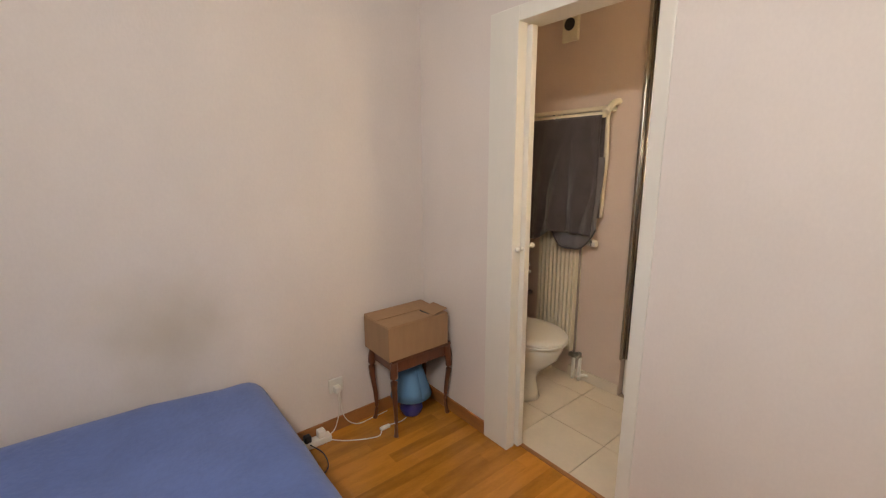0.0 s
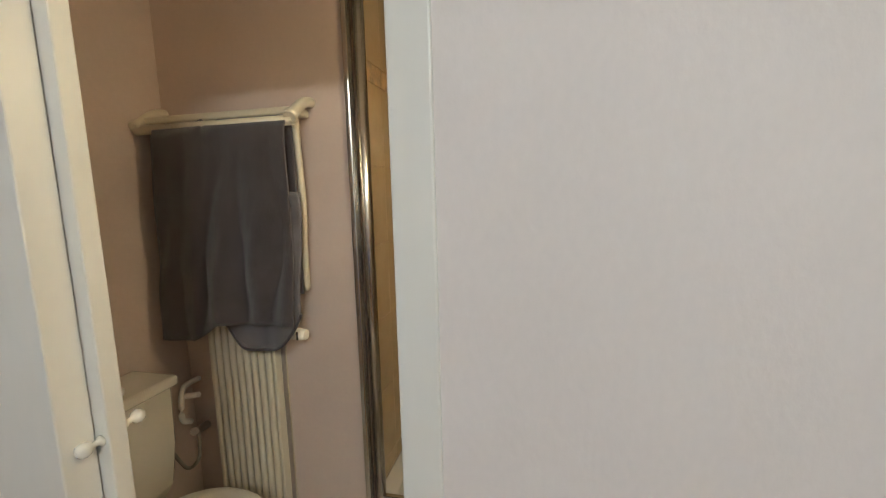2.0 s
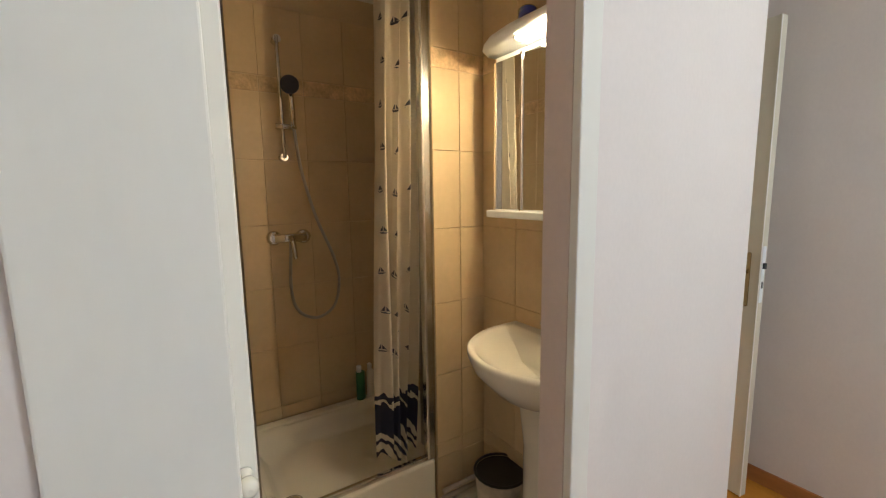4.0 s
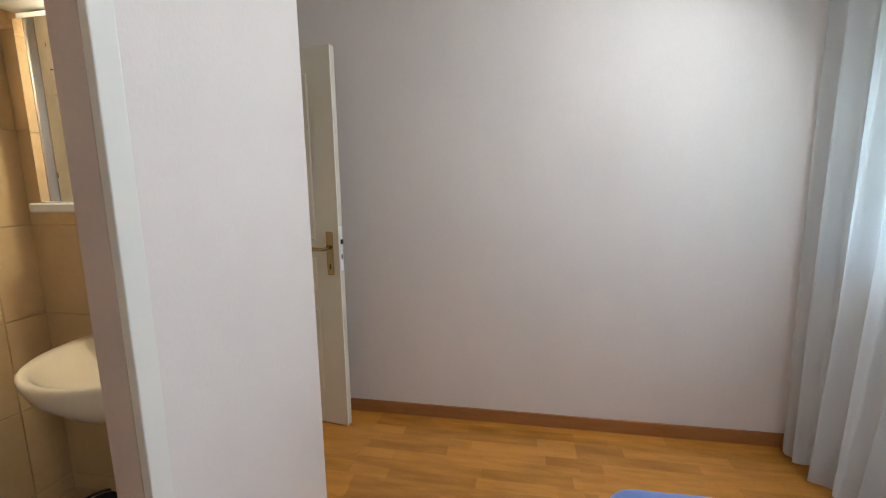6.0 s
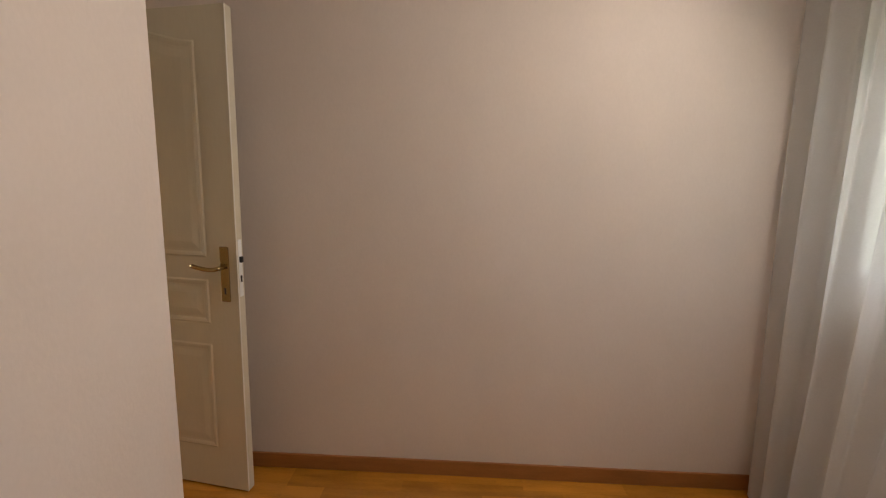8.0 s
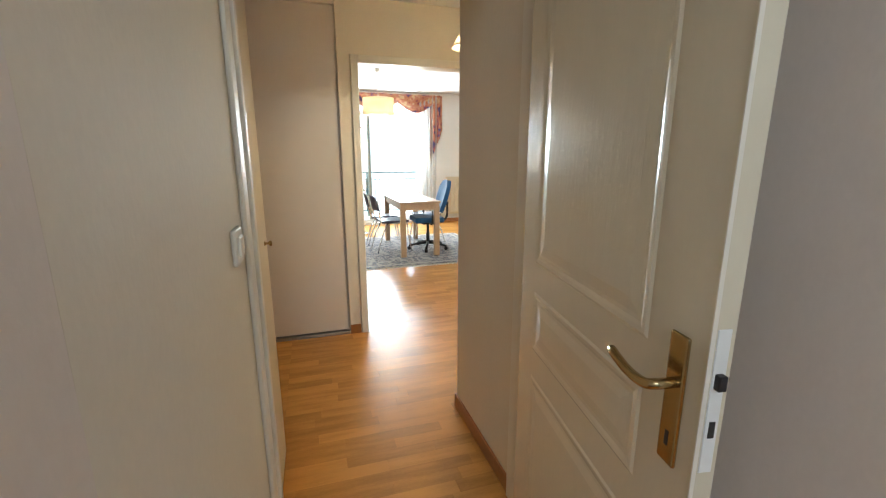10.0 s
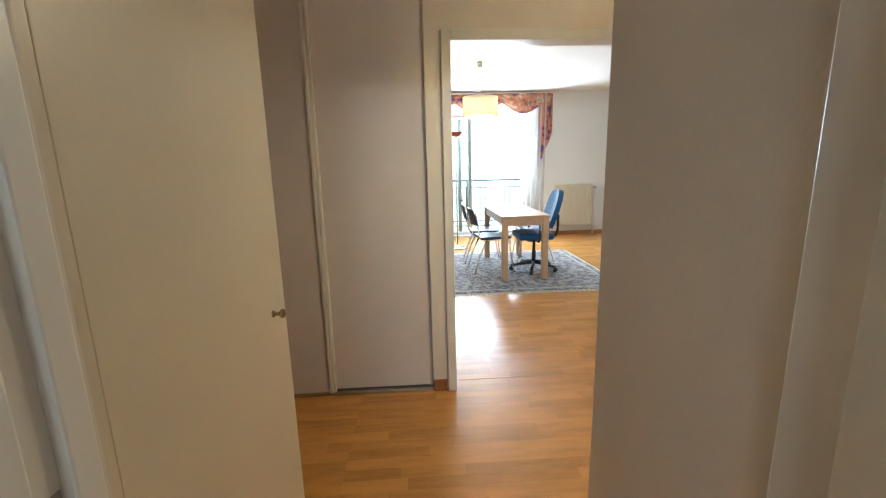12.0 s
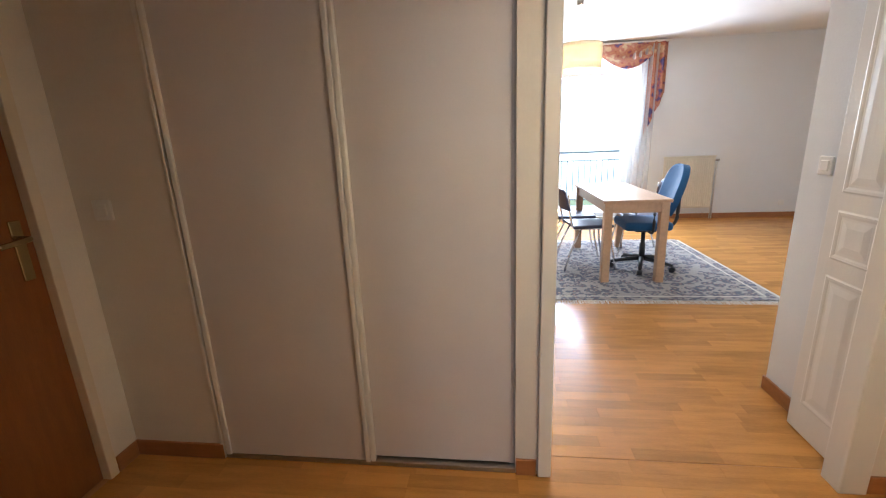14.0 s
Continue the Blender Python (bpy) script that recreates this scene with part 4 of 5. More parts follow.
def basin(u, v):
    a, b = 2 * u - 1, 2 * v - 1
    e = max(abs(a), abs(b), (a * a + b * b) ** 0.5 * 0.86)
    d = min(1.0, max(0.0, (1 - e) / 0.22))
    return Vector((1.375 + 0.43 * a, 1.288 + 0.31 * b, 0.232 - 0.10 * d * d * (3 - 2 * d)))


part("basin", sheet(B(), basin, 44, 36), CERAM, sh)
part("drain", lathe(B(), [(0.04, 0.131), (0.042, 0.136), (0.03, 0.139), (0.012, 0.138)], 1.05, 1.15, 20), CHROME, sh, "chrome drain")
sp = thing("shower_enclosure", (1.24, 0.94, 0.24), "chrome shower enclosure frame with a curtain pole", "shower frame")
part("post", tube(B(), [(0.893, 0.945, 0.24), (0.893, 0.945, 2.36)], 0.021, 16), SATIN, sp)
part("wall_strip", bx(0.855, 0.874, 0.888, 0.93, 0.24, 2.36, 0.004), SATIN, sp)
part("post", bx(1.565, 1.61, 0.925, 0.965, 0.24, 2.36, 0.010, 3), SATIN, sp)
part("sill", bx(0.88, 1.60, 0.93, 0.955, 0.24, 0.262, 0.006), CHROME, sp)
part("pole", tube(B(), [(0.86, 0.985, 2.22), (1.865, 0.985, 2.22)], 0.012, 10), CHROME, sp)
part("door_edge", bx(1.585, 1.60, 0.966, 1.02, 0.27, 2.3, 0.003), STEEL, sp)


def showc(u, v):
    w = 0.19 - 0.01 * v
    x = 1.435 - 0.055 * v + w * u + 0.010 * math.sin(u * 20 + 5 * v)
    y = 1.02 + (0.030 + 0.010 * v) * math.sin(u * 27 + 0.8 * math.sin(3 * v)) - 0.015 * v + 0.012 * math.sin(u * 57 + 2 * v)
    return Vector((x, y, 2.20 - 1.93 * v + 0.02 * v * math.sin(u * 9)))


scx = thing("shower_curtain", (1.48, 1.02, 0.3), "cream shower curtain printed with navy sailing boats, drawn aside", "shower curtain")
cl_ = part("cloth", sheet(B(), showc, 90, 60), SHOWERC, scx)
bt = B()
for r in range(9):
    for c in range(4):
        u, v = 0.10 + 0.26 * c + (0.03 if r % 2 else 0.0), 0.085 + r * 0.0835 + 0.006 * math.sin(c * 2.3)
        for tri in (((-0.06, -0.2), (-0.06, 1.0), (-0.6, -0.2)), ((0.06, -0.2), (0.06, 0.8), (0.55, -0.2)), ((-0.7, -0.35), (0.7, -0.35), (0.4, -0.75)), ((-0.7, -0.35), (0.4, -0.75), (-0.4, -0.75))):
            bt.faces.new([bt.verts.new(showc(u + a * 0.055, v - b * 0.0095) + Vector((-0.001, -0.0035, 0))) for a, b in tri])
        bt.faces.new([bt.verts.new(showc(u + 0.10 + a, v + 0.042 + b) + Vector((-0.001, -0.0035, 0))) for a, b in ((-0.02, 0), (0, -0.0018), (0.02, 0), (0, 0.0018))])
tagged(part("boat_print", bt, BOAT, cl_, "navy printed sailing boats"), kind="stuff")
for k in range(7):
    part("ring", tube(B(), [(1.445 + k * 0.027, 0.985 + 0.02 * math.cos(a), 2.215 + 0.022 * math.sin(a)) for a in (2 * math.pi * i / 12 for i in range(13))], 0.002, 6), PLAST, scx)

YB = 1.655
ms = thing("shower_mixer", (1.22, YB, 1.17), "chrome wall shower mixer with a single lever", "shower mixer")
part("body", tube(B(), [(1.14, YB - 0.045, 1.172), (1.29, YB - 0.045, 1.172)], 0.022, 14), CHROME, ms)
for k in (1.147, 1.287):
    part("rosette", tube(B(), [(k, YB, 1.172), (k, YB - 0.012, 1.172), (k, YB - 0.025, 1.172)], [0.038, 0.036, 0.022], 16), CHROME, ms)
part("handle", tube(B(), [(1.213, YB - 0.06, 1.175), (1.216, YB - 0.10, 1.14), (1.22, YB - 0.11, 1.075)], [0.016, 0.013, 0.010], 10), CHROME, ms)
sb = thing("shower_slide_bar", (1.20, YB, 1.58), "chrome slide bar with a hand shower and hose", "hand shower")
part("bar", tube(B(), [(1.213, YB - 0.05, 1.55), (1.207, YB - 0.05, 2.10)], 0.0095, 10), CHROME, sb)
for k in (1.557, 2.088):
    part("bracket", tube(B(), [(1.21, YB, k), (1.21, YB - 0.055, k)], 0.018, 12), CHROME, sb)
part("slider", tube(B(), [(1.178, YB - 0.055, 1.697), (1.27, YB - 0.06, 1.697)], 0.014, 12), CHROME, sb)
part("hand_shower", tube(B(), [(1.258, YB - 0.07, 1.69), (1.25, YB - 0.09, 1.79), (1.24, YB - 0.11, 1.86)], [0.011, 0.012, 0.014], 10), CHROME, sb)
part("spray_head", tube(B(), [(1.24, YB - 0.10, 1.885), (1.234, YB - 0.135, 1.872), (1.232, YB - 0.145, 1.868)], [0.03, 0.042, 0.038], 16), BLACK, sb, "dark spray head")
part("hose", tube(B(), spline([(1.258, YB - 0.07, 1.685), (1.285, YB - 0.05, 1.50), (1.345, YB - 0.045, 1.27), (1.425, YB - 0.045, 1.06), (1.448, YB - 0.045, 0.93), (1.415, YB - 0.045, 0.80), (1.325, YB - 0.045, 0.752), (1.235, YB - 0.045, 0.80), (1.203, YB - 0.05, 0.92), (1.215, YB - 0.05, 1.15)], 8), 0.0075, 8), STEEL, sb, "steel hose hanging in a loop")
bo = thing("shampoo_bottle", (0.91, 1.60, 0.24), "green shampoo bottle standing on the shower tray rim", "bottle")
part("body", loft(B(), [oval(0.915, 1.60, 0.028, 0.02, z, 18) for z in (0.241, 0.30, 0.37)] + [oval(0.915, 1.60, 0.015, 0.012, 0.40, 18)]), GREEN, bo)
part("cap", lathe(B(), [(0.013, 0.40), (0.014, 0.425), (0.012, 0.43)], 0.911, 1.60, 14), PLAST, bo)
bo2 = thing("shampoo_bottle", (0.91, 1.52, 0.24), "slim white shampoo bottle leaning in the shower corner", "bottle")
part("body", tube(B(), [(0.93, 1.53, 0.241), (0.915, 1.535, 0.33), (0.90, 1.54, 0.40)], [0.02, 0.02, 0.016], 14), PLAST, bo2)
part("cap", tube(B(), [(0.90, 1.54, 0.40), (0.895, 1.542, 0.425)], 0.012, 12), GREEN, bo2)
bo3 = thing("shampoo_bottle", (1.54, 1.615, 0.24), "green bottle standing on the tray rim behind the curtain", "bottle")
part("body", loft(B(), [oval(1.54, 1.615, 0.028, 0.02, z, 18) for z in (0.241, 0.32, 0.40)]), GREEN, bo3)
part("cap", lathe(B(), [(0.013, 0.40), (0.014, 0.43), (0.012, 0.435)], 1.536, 1.615, 14), PLAST, bo3)
bo4 = thing("shampoo_bottle", (1.60, 1.615, 0.24), "white bottle standing beside the green one on the tray rim", "bottle")
part("body", loft(B(), [oval(1.60, 1.615, 0.024, 0.019, z, 18) for z in (0.241, 0.31, 0.385)] + [oval(1.60, 1.615, 0.012, 0.011, 0.405, 18)]), PLAST, bo4)
part("cap", lathe(B(), [(0.012, 0.405), (0.013, 0.43), (0.011, 0.435)], 1.599, 1.615, 14), PLAST, bo4)

# basin, cabinet, bin
bs = thing("washbasin", (1.70, 0.45, 0), "white ceramic pedestal washbasin with a chrome tap", "washbasin")


def sinkring(k, z, inset=0.0):
    """A half-oval outline against the wall."""
    pts = []
    for i in range(25):
        a = -math.pi / 2 + math.pi * i / 24
        pts.append((1.80 - inset * 0.3 - (0.315 * k) * math.cos(a) ** 0.85, 0.44 + (0.275 * k - inset * 0) * math.sin(a), z))
    return pts + [(1.868 - inset, 0.44 + 0.275 * k, z), (1.868 - inset, 0.44 - 0.275 * k, z)]


part("bowl", loft(B(), [sinkring(0.45, 0.68), sinkring(0.75, 0.73), sinkring(0.95, 0.80), sinkring(1.0, 0.845), sinkring(1.0, 0.86), sinkring(0.97, 0.866), sinkring(0.86, 0.858, 0.06), sinkring(0.75, 0.82, 0.08), sinkring(0.5, 0.76, 0.1), sinkring(0.15, 0.745, 0.12)]), CERAM, bs)
part("pedestal", loft(B(), [oval(1.745, 0.44, 0.095, 0.10, 0.0), oval(1.745, 0.44, 0.08, 0.085, 0.05), oval(1.745, 0.44, 0.075, 0.08, 0.5), oval(1.745, 0.44, 0.10, 0.11, 0.73)]), CERAM, bs)
part("tap", tube(B(), spline([(1.83, 0.44, 0.86), (1.83, 0.44, 0.93), (1.80, 0.44, 0.955), (1.73, 0.44, 0.945)], 4), [0.022, 0.02, 0.019, 0.018, 0.017, 0.016, 0.015, 0.014, 0.013, 0.012, 0.012, 0.012, 0.012], 12), CHROME, bs, "chrome mixer tap")
mc = thing("mirror_cabinet", (1.80, 0.45, 1.29), "white mirrored bathroom cabinet with a lit canopy", "mirror cabinet")
part("body", bx(1.785, 1.868, 0.17, 0.745, 1.29, 1.865, 0.003), PVC, mc)
for y0, y1 in ((0.60, 0.742), (0.392, 0.590), (0.18, 0.382)):
    part("mirror_door", bx(1.772, 1.784, y0, y1, 1.315, 1.845, 0.002), MIRROR, mc, "mirror door with a bevelled edge")
for yk in (0.595, 0.387):
    part("door_rail", bx(1.766, 1.7845, yk - 0.005, yk + 0.005, 1.31, 1.85, 0.002), CHROME, mc)
part("shelf", bx(1.745, 1.785, 0.16, 0.755, 1.285, 1.312, 0.004), PVC, mc)
cp = B()
loft(cp, [[(x, y, z) for x, z in ((1.868, 1.868), (1.70 + c, 1.868), (1.672 + c, 1.885), (1.70 + c, 1.918), (1.80, 1.94), (1.868, 1.945))] for y, c in ((0.76, 0.06), (0.70, 0.02), (0.58, 0.0), (0.33, 0.0), (0.20, 0.02), (0.15, 0.06))])
cn = part("canopy", cp, PVC, mc, "curved white canopy with spot lights")
for yk in (0.53, 0.36):
    part("spot", tube(B(), [(1.715, yk, 1.869), (1.715, yk, 1.862)], 0.026, 16), SPOTG, cn)
    part("spot_ring", tube(B(), [(1.715, yk, 1.8685), (1.715, yk, 1.864)], 0.032, 16), CHROME, cn)
jr_ = thing("small_jar", (1.80, 0.62, 1.94), "small blue jar on top of the mirror cabinet", "jar")
part("body", lathe(B(), [(0.028, 1.938), (0.033, 1.95), (0.033, 1.985), (0.024, 1.995)], 1.80, 0.60, 16), BLUEC, jr_)
bn = thing("waste_bin", (1.775, 0.70, 0), "small round waste bin with a floral print and a black rim", "waste bin")
part("body", sheet(B(), lambda u, v: Vector((1.775 + (0.085 + 0.02 * v) * math.cos(2 * math.pi * u), 0.70 + (0.085 + 0.02 * v) * math.sin(2 * math.pi * u), 0.25 * v)), 32, 4, 0.004), BINM, bn)
part("floor", lathe(B(), [(0.08, 0.004), (0.08, 0.010)], 1.775, 0.70, 24), BLACK, bn)
part("rim", tube(B(), [(1.775 + 0.106 * math.cos(2 * math.pi * k / 24), 0.70 + 0.106 * math.sin(2 * math.pi * k / 24), 0.252) for k in range(25)], 0.006, 6, False), BLACK, bn)
part("bag", lathe(B(), [(0.104, 0.247), (0.10, 0.20), (0.09, 0.10), (0.03, 0.09)], 1.775, 0.70, 24, caps=True), BLACK, bn, "black bin liner")
pk = thing("floor_pipes", (1.7, 0.90, 0.06), "pair of painted pipes along the foot of the tiled wall", "pipes")
part("pipe", tube(B(), [(1.612, 0.885, 0.075), (1.865, 0.885, 0.075)], 0.011, 8), TAUPE, pk)
part("pipe", tube(B(), [(1.612, 0.882, 0.11), (1.865, 0.882, 0.11)], 0.011, 8), TAUPE, pk)
part("boxing", bx(1.612, 1.865, 0.86, 0.918, 0.0, 0.055, 0.004), CERAM, pk)

# ---- hall ----
fd = tagged(new("door_3"), "flat cream cupboard door, closed, with a small brass knob", "door", kind="structure")
part("leaf", bx(1.985, 2.0195, 1.0632, 1.6985, 0.01, 2.05, 0.0015), CREAM, fd)
kb = B()
lathe(kb, [(0.009, 0), (0.009, 0.003), (0.005, 0.005), (0.005, 0.015), (0.009, 0.018), (0.012, 0.023), (0.0095, 0.028), (0.003, 0.030)], 0, 0, 16)
bmesh.ops.transform(kb, verts=kb.verts, matrix=Matrix.Translation((2.0195, 1.605, 1.04)) @ Matrix.Rotation(radians(90), 4, "Y"))
part("knob", kb, BRASS, fd, "small round brass knob")
part("casing", bx(2.0181, 2.0192, 1.045, 1.063, 0, 2.10, 0.002), CREAM, fd)
part("casing", bx(2.0181, 2.0192, 1.063, 1.6985, 2.053, 2.10, 0.002), CREAM, fd)

en = tagged(new("door_4"), "dark brown wooden entrance door, closed, in a white frame", "door", kind="structure")
part("leaf", bx(0.62, 0.675, 2.0, 2.845, 0.005, 2.04, 0.003), BROWN, en)
part("jamb", bx(0.60, 0.712, 2.846, 2.888, 0, 2.10, 0.004), CREAM, en)
part("jamb", bx(0.60, 0.712, 1.955, 1.999, 0, 2.10, 0.004), CREAM, en)
part("head", bx(0.60, 0.712, 1.999, 2.846, 2.045, 2.10, 0.004), CREAM, en)
ep = part("back_plate", bx(0.675, 0.683, 2.775, 2.815, 0.93, 1.15, 0.005), BRASS, en, "brass lock plate")
part("handle", tube(B(), spline([(0.68, 2.795, 1.085), (0.725, 2.795, 1.085), (0.735, 2.77, 1.083), (0.73, 2.68, 1.075)], 5), 0.010, 10), BRASS, ep)
rocker((0.826, 3.01, 1.15), "y-", "white rocker light switch near the hall corner")

cs = thing("closet", (1.79, 3.03, 0), "built-in hall closet with tall sliding panels and slim white rails", "closet")
part("top_rail", bx(1.142, 2.44, 3.004, 3.058, 2.40, 2.458, 0.003), WHITE, cs)
part("bottom_track", bx(1.142, 2.44, 3.008, 3.058, 0.0, 0.022, 0.002), STEEL, cs, "steel floor track")
p1 = part("sliding_panel", bx(1.152, 1.80, 3.010, 3.026, 0.024, 2.40, 0.002), CLOSET, cs)
p2 = part("sliding_panel", bx(1.805, 2.43, 3.034, 3.050, 0.030, 2.40, 0.002), CLOSET, cs)
part("panel_stile", bx(1.802, 1.822, 2.998, 3.030, 0.022, 2.40, 0.004), PLAST, p1)
part("panel_stile", bx(1.824, 1.842, 3.004, 3.032, 0.022, 2.40, 0.004), PLAST, p2)
part("panel_stile", bx(1.150, 1.172, 3.000, 3.030, 0.022, 2.40, 0.004), PLAST, p1)
part("side_trim", bx(1.126, 1.1395, 3.002, 3.0098, 0.0, 2.40, 0.003), PLAST, cs)
part("panel_stile", bx(2.418, 2.438, 3.036, 3.054, 0.022, 2.40, 0.003), CLOSET, p2)
# Black filler: the darkness between trim and stile is put in as colour.
part("side_gap_shade", bx(1.1405, 1.149, 3.016, 3.058, 0.022, 2.40), BLACK, cs)
c2 = thing("closet", (4.3, 3.03, 0), "second built-in hall closet with a tall pale sliding panel", "closet")
part("sliding_panel", bx(3.846, 4.74, 3.02, 3.04, 0.02, 2.40, 0.002), CLOSET, c2)
part("panel_stile", bx(3.845, 3.87, 3.008, 3.042, 0.018, 2.40, 0.004), WHITE, c2)
part("bottom_track", bx(3.846, 4.74, 3.008, 3.058, 0, 0.018, 0.002), STEEL, c2)

lr = tagged(new("door_5"), "white double doorway to the living room, its narrow panelled leaf open", "door", kind="structure")
part("jamb", bx(2.532, 2.585, 2.992, 3.13, 0, 2.09, 0.005), WHITE, lr)
part("jamb", bx(3.655, 3.752, 2.992, 3.085, 0, 2.09, 0.005), WHITE, lr)
part("head", bx(2.585, 3.655, 2.992, 3.13, 2.035, 2.09, 0.005), WHITE, lr)
nl = new("narrow_leaf")
panel_leaf("leaf", nl, 0.325, 2.02, 0.036, [(0.06, 0.265, 1.10, 1.86, 0.03), (0.06, 0.265, 0.83, 1.03, 0), (0.06, 0.265, 0.15, 0.76, 0)], WHITE, "white narrow panelled leaf, folded back")
nl.parent = lr
nl.matrix_basis = Matrix.Translation((3.728, 3.09, 0)) @ Matrix.Rotation(radians(89), 4, "Z")
for hz in (0.25, 1.0, 1.8):
    part("hinge", tube(B(), [(3.715, 3.087, hz - 0.05), (3.715, 3.087, hz + 0.05)], 0.007, 8), STEEL, lr)
rocker((3.80, 3.55, 1.19), "x-", "white rocker light switch on the wall return")

hp = thing("pendant_lamp", (3.14, 2.2, 2.46), "small lit pendant lamp with a cream conical shade in the hall", "pendant lamp")
part("cord", tube(B(), [(3.14, 2.2, 2.46), (3.14, 2.2, 2.12)], 0.004, 6), PLAST, hp)
part("shade", sheet(B(), lambda u, v: Vector((3.14 + (0.115 - 0.075 * v) * math.cos(2 * math.pi * u), 2.2 + (0.115 - 0.075 * v) * math.sin(2 * math.pi * u), 1.99 + 0.12 * v)), 28, 3, 0.002), SHADE, hp)
part("bulb", lathe(B(), [(0.012, 2.11), (0.028, 2.06), (0.026, 2.03), (0.010, 2.012)], 3.14, 2.2, 14), BULB, hp)

# ---- living room ----
rg = thing("rug", (3.32, 5.98, 0), "large oriental rug in navy, cream and red with fringe", "rug")
part("carpet", bx(1.98, 4.66, 4.95, 7.02, 0.0, 0.012, 0.004), RUG, rg)
for (x0, x1, y0, y1) in ((2.06, 4.58, 5.02, 5.035), (2.06, 4.58, 6.935, 6.95), (2.06, 2.075, 5.035, 6.935), (4.565, 4.58, 5.035, 6.935)):
    part("border_stripe", bx(x0, x1, y0, y1, 0.0105, 0.0135, 0.001), FRINGE, rg, "cream border stripe")
fg = B()
for k in range(260):
    x = 1.985 + k * 0.0103
    for y0, s in ((4.95, -1), (7.02, 1)):
        d = random.uniform(-0.008, 0.008)
        vs = [fg.verts.new(p) for p in ((x, y0, 0.008), (x + 0.007, y0, 0.008), (x + 0.007 + d, y0 + s * random.uniform(0.05, 0.09), 0.003), (x + d, y0 + s * 0.07, 0.003))]
        fg.faces.new(vs)
tagged(part("fringe", fg, FRINGE, rg, "cream knotted fringe"), kind="stuff")
fg2 = bx(4.655, 4.69, 4.95, 7.02, 0.0, 0.009, 0.003)
part("selvedge", fg2, FRINGE, rg, "cream bound edge")

tt = thing("dining_table", (3.63, 6.05, 0.012), "long light pine dining table on square legs, standing on the rug", "table")
part("tabletop", bx(3.335, 3.915, 5.355, 6.76, 0.755, 0.785, 0.005), PINE, tt)
for x0, x1, y0, y1 in ((3.42, 3.83, 5.385, 5.405), (3.42, 3.83, 6.70, 6.72), (3.365, 3.385, 5.45, 6.66), (3.865, 3.885, 5.45, 6.66)):
    part("apron", bx(x0, x1, y0, y1, 0.665, 0.755, 0.003), PINE, tt)
for x in (3.385, 3.865):
    for y in (5.41, 6.695):
        part("leg", bx(x - 0.036, x + 0.036, y - 0.036, y + 0.036, 0.0125, 0.755, 0.006), PINE, tt)

oc = thing("office_chair", (3.86, 5.86, 0.012), "blue upholstered swivel office chair with armrests pushed up to the table", "office chair")
cx, cy = 3.86, 5.86
part("seat", rounded_block(cx - 0.24, cx + 0.20, cy - 0.22, cy + 0.22, 0.435, 0.52, 0.03, 0.004), OFFICE, oc)
part("backrest", sheet(B(), lambda u, v: Vector((cx + 0.185 + 0.13 * v + 0.035 * (1 - (2 * u - 1) ** 2), cy + (0.205 - 0.045 * abs(2 * v - 1) ** 3) * (2 * u - 1), 0.565 + 0.47 * v - 0.05 * (2 * u - 1) ** 4 * v)), 20, 20, 0.06), OFFICE, oc)
part("back_bar", tube(B(), spline([(cx + 0.05, cy, 0.43), (cx + 0.22, cy, 0.43), (cx + 0.30, cy, 0.50), (cx + 0.31, cy, 0.72)], 5), 0.018, 8), BLACK, oc)
part("column", tube(B(), [(cx, cy, 0.10), (cx, cy, 0.26), (cx, cy, 0.27), (cx, cy, 0.435)], [0.028, 0.028, 0.02, 0.02], 12), BLACK, oc)
part("mechanism", bx(cx - 0.10, cx + 0.10, cy - 0.07, cy + 0.07, 0.395, 0.434, 0.008), BLACK, oc)
for k in range(5):
    a = radians(72 * k + 250)
    dx, dy = math.cos(a), math.sin(a)
    part("foot", tube(B(), [(cx, cy, 0.115), (cx + 0.15 * dx, cy + 0.15 * dy, 0.10), (cx + 0.30 * dx, cy + 0.30 * dy, 0.075)], [0.026, 0.021, 0.015], 8), BLACK, oc)
    px, py = cx + 0.295 * dx, cy + 0.295 * dy
    part("castor", tube(B(), [(px - 0.022 * dy, py + 0.022 * dx, 0.039), (px + 0.022 * dy, py - 0.022 * dx, 0.039)], 0.026, 14), BLACK, oc)
for s in (-1, 1):
    part("armrest", bx(cx - 0.12, cx + 0.12, cy + s * 0.25 - 0.03, cy + s * 0.25 + 0.03, 0.665, 0.70, 0.012, 3), BLUES, oc)
    part("arm_support", tube(B(), spline([(cx, cy + s * 0.12, 0.42), (cx, cy + s * 0.25, 0.44), (cx, cy + s * 0.25, 0.667)], 4), 0.014, 8), BLACK, oc)


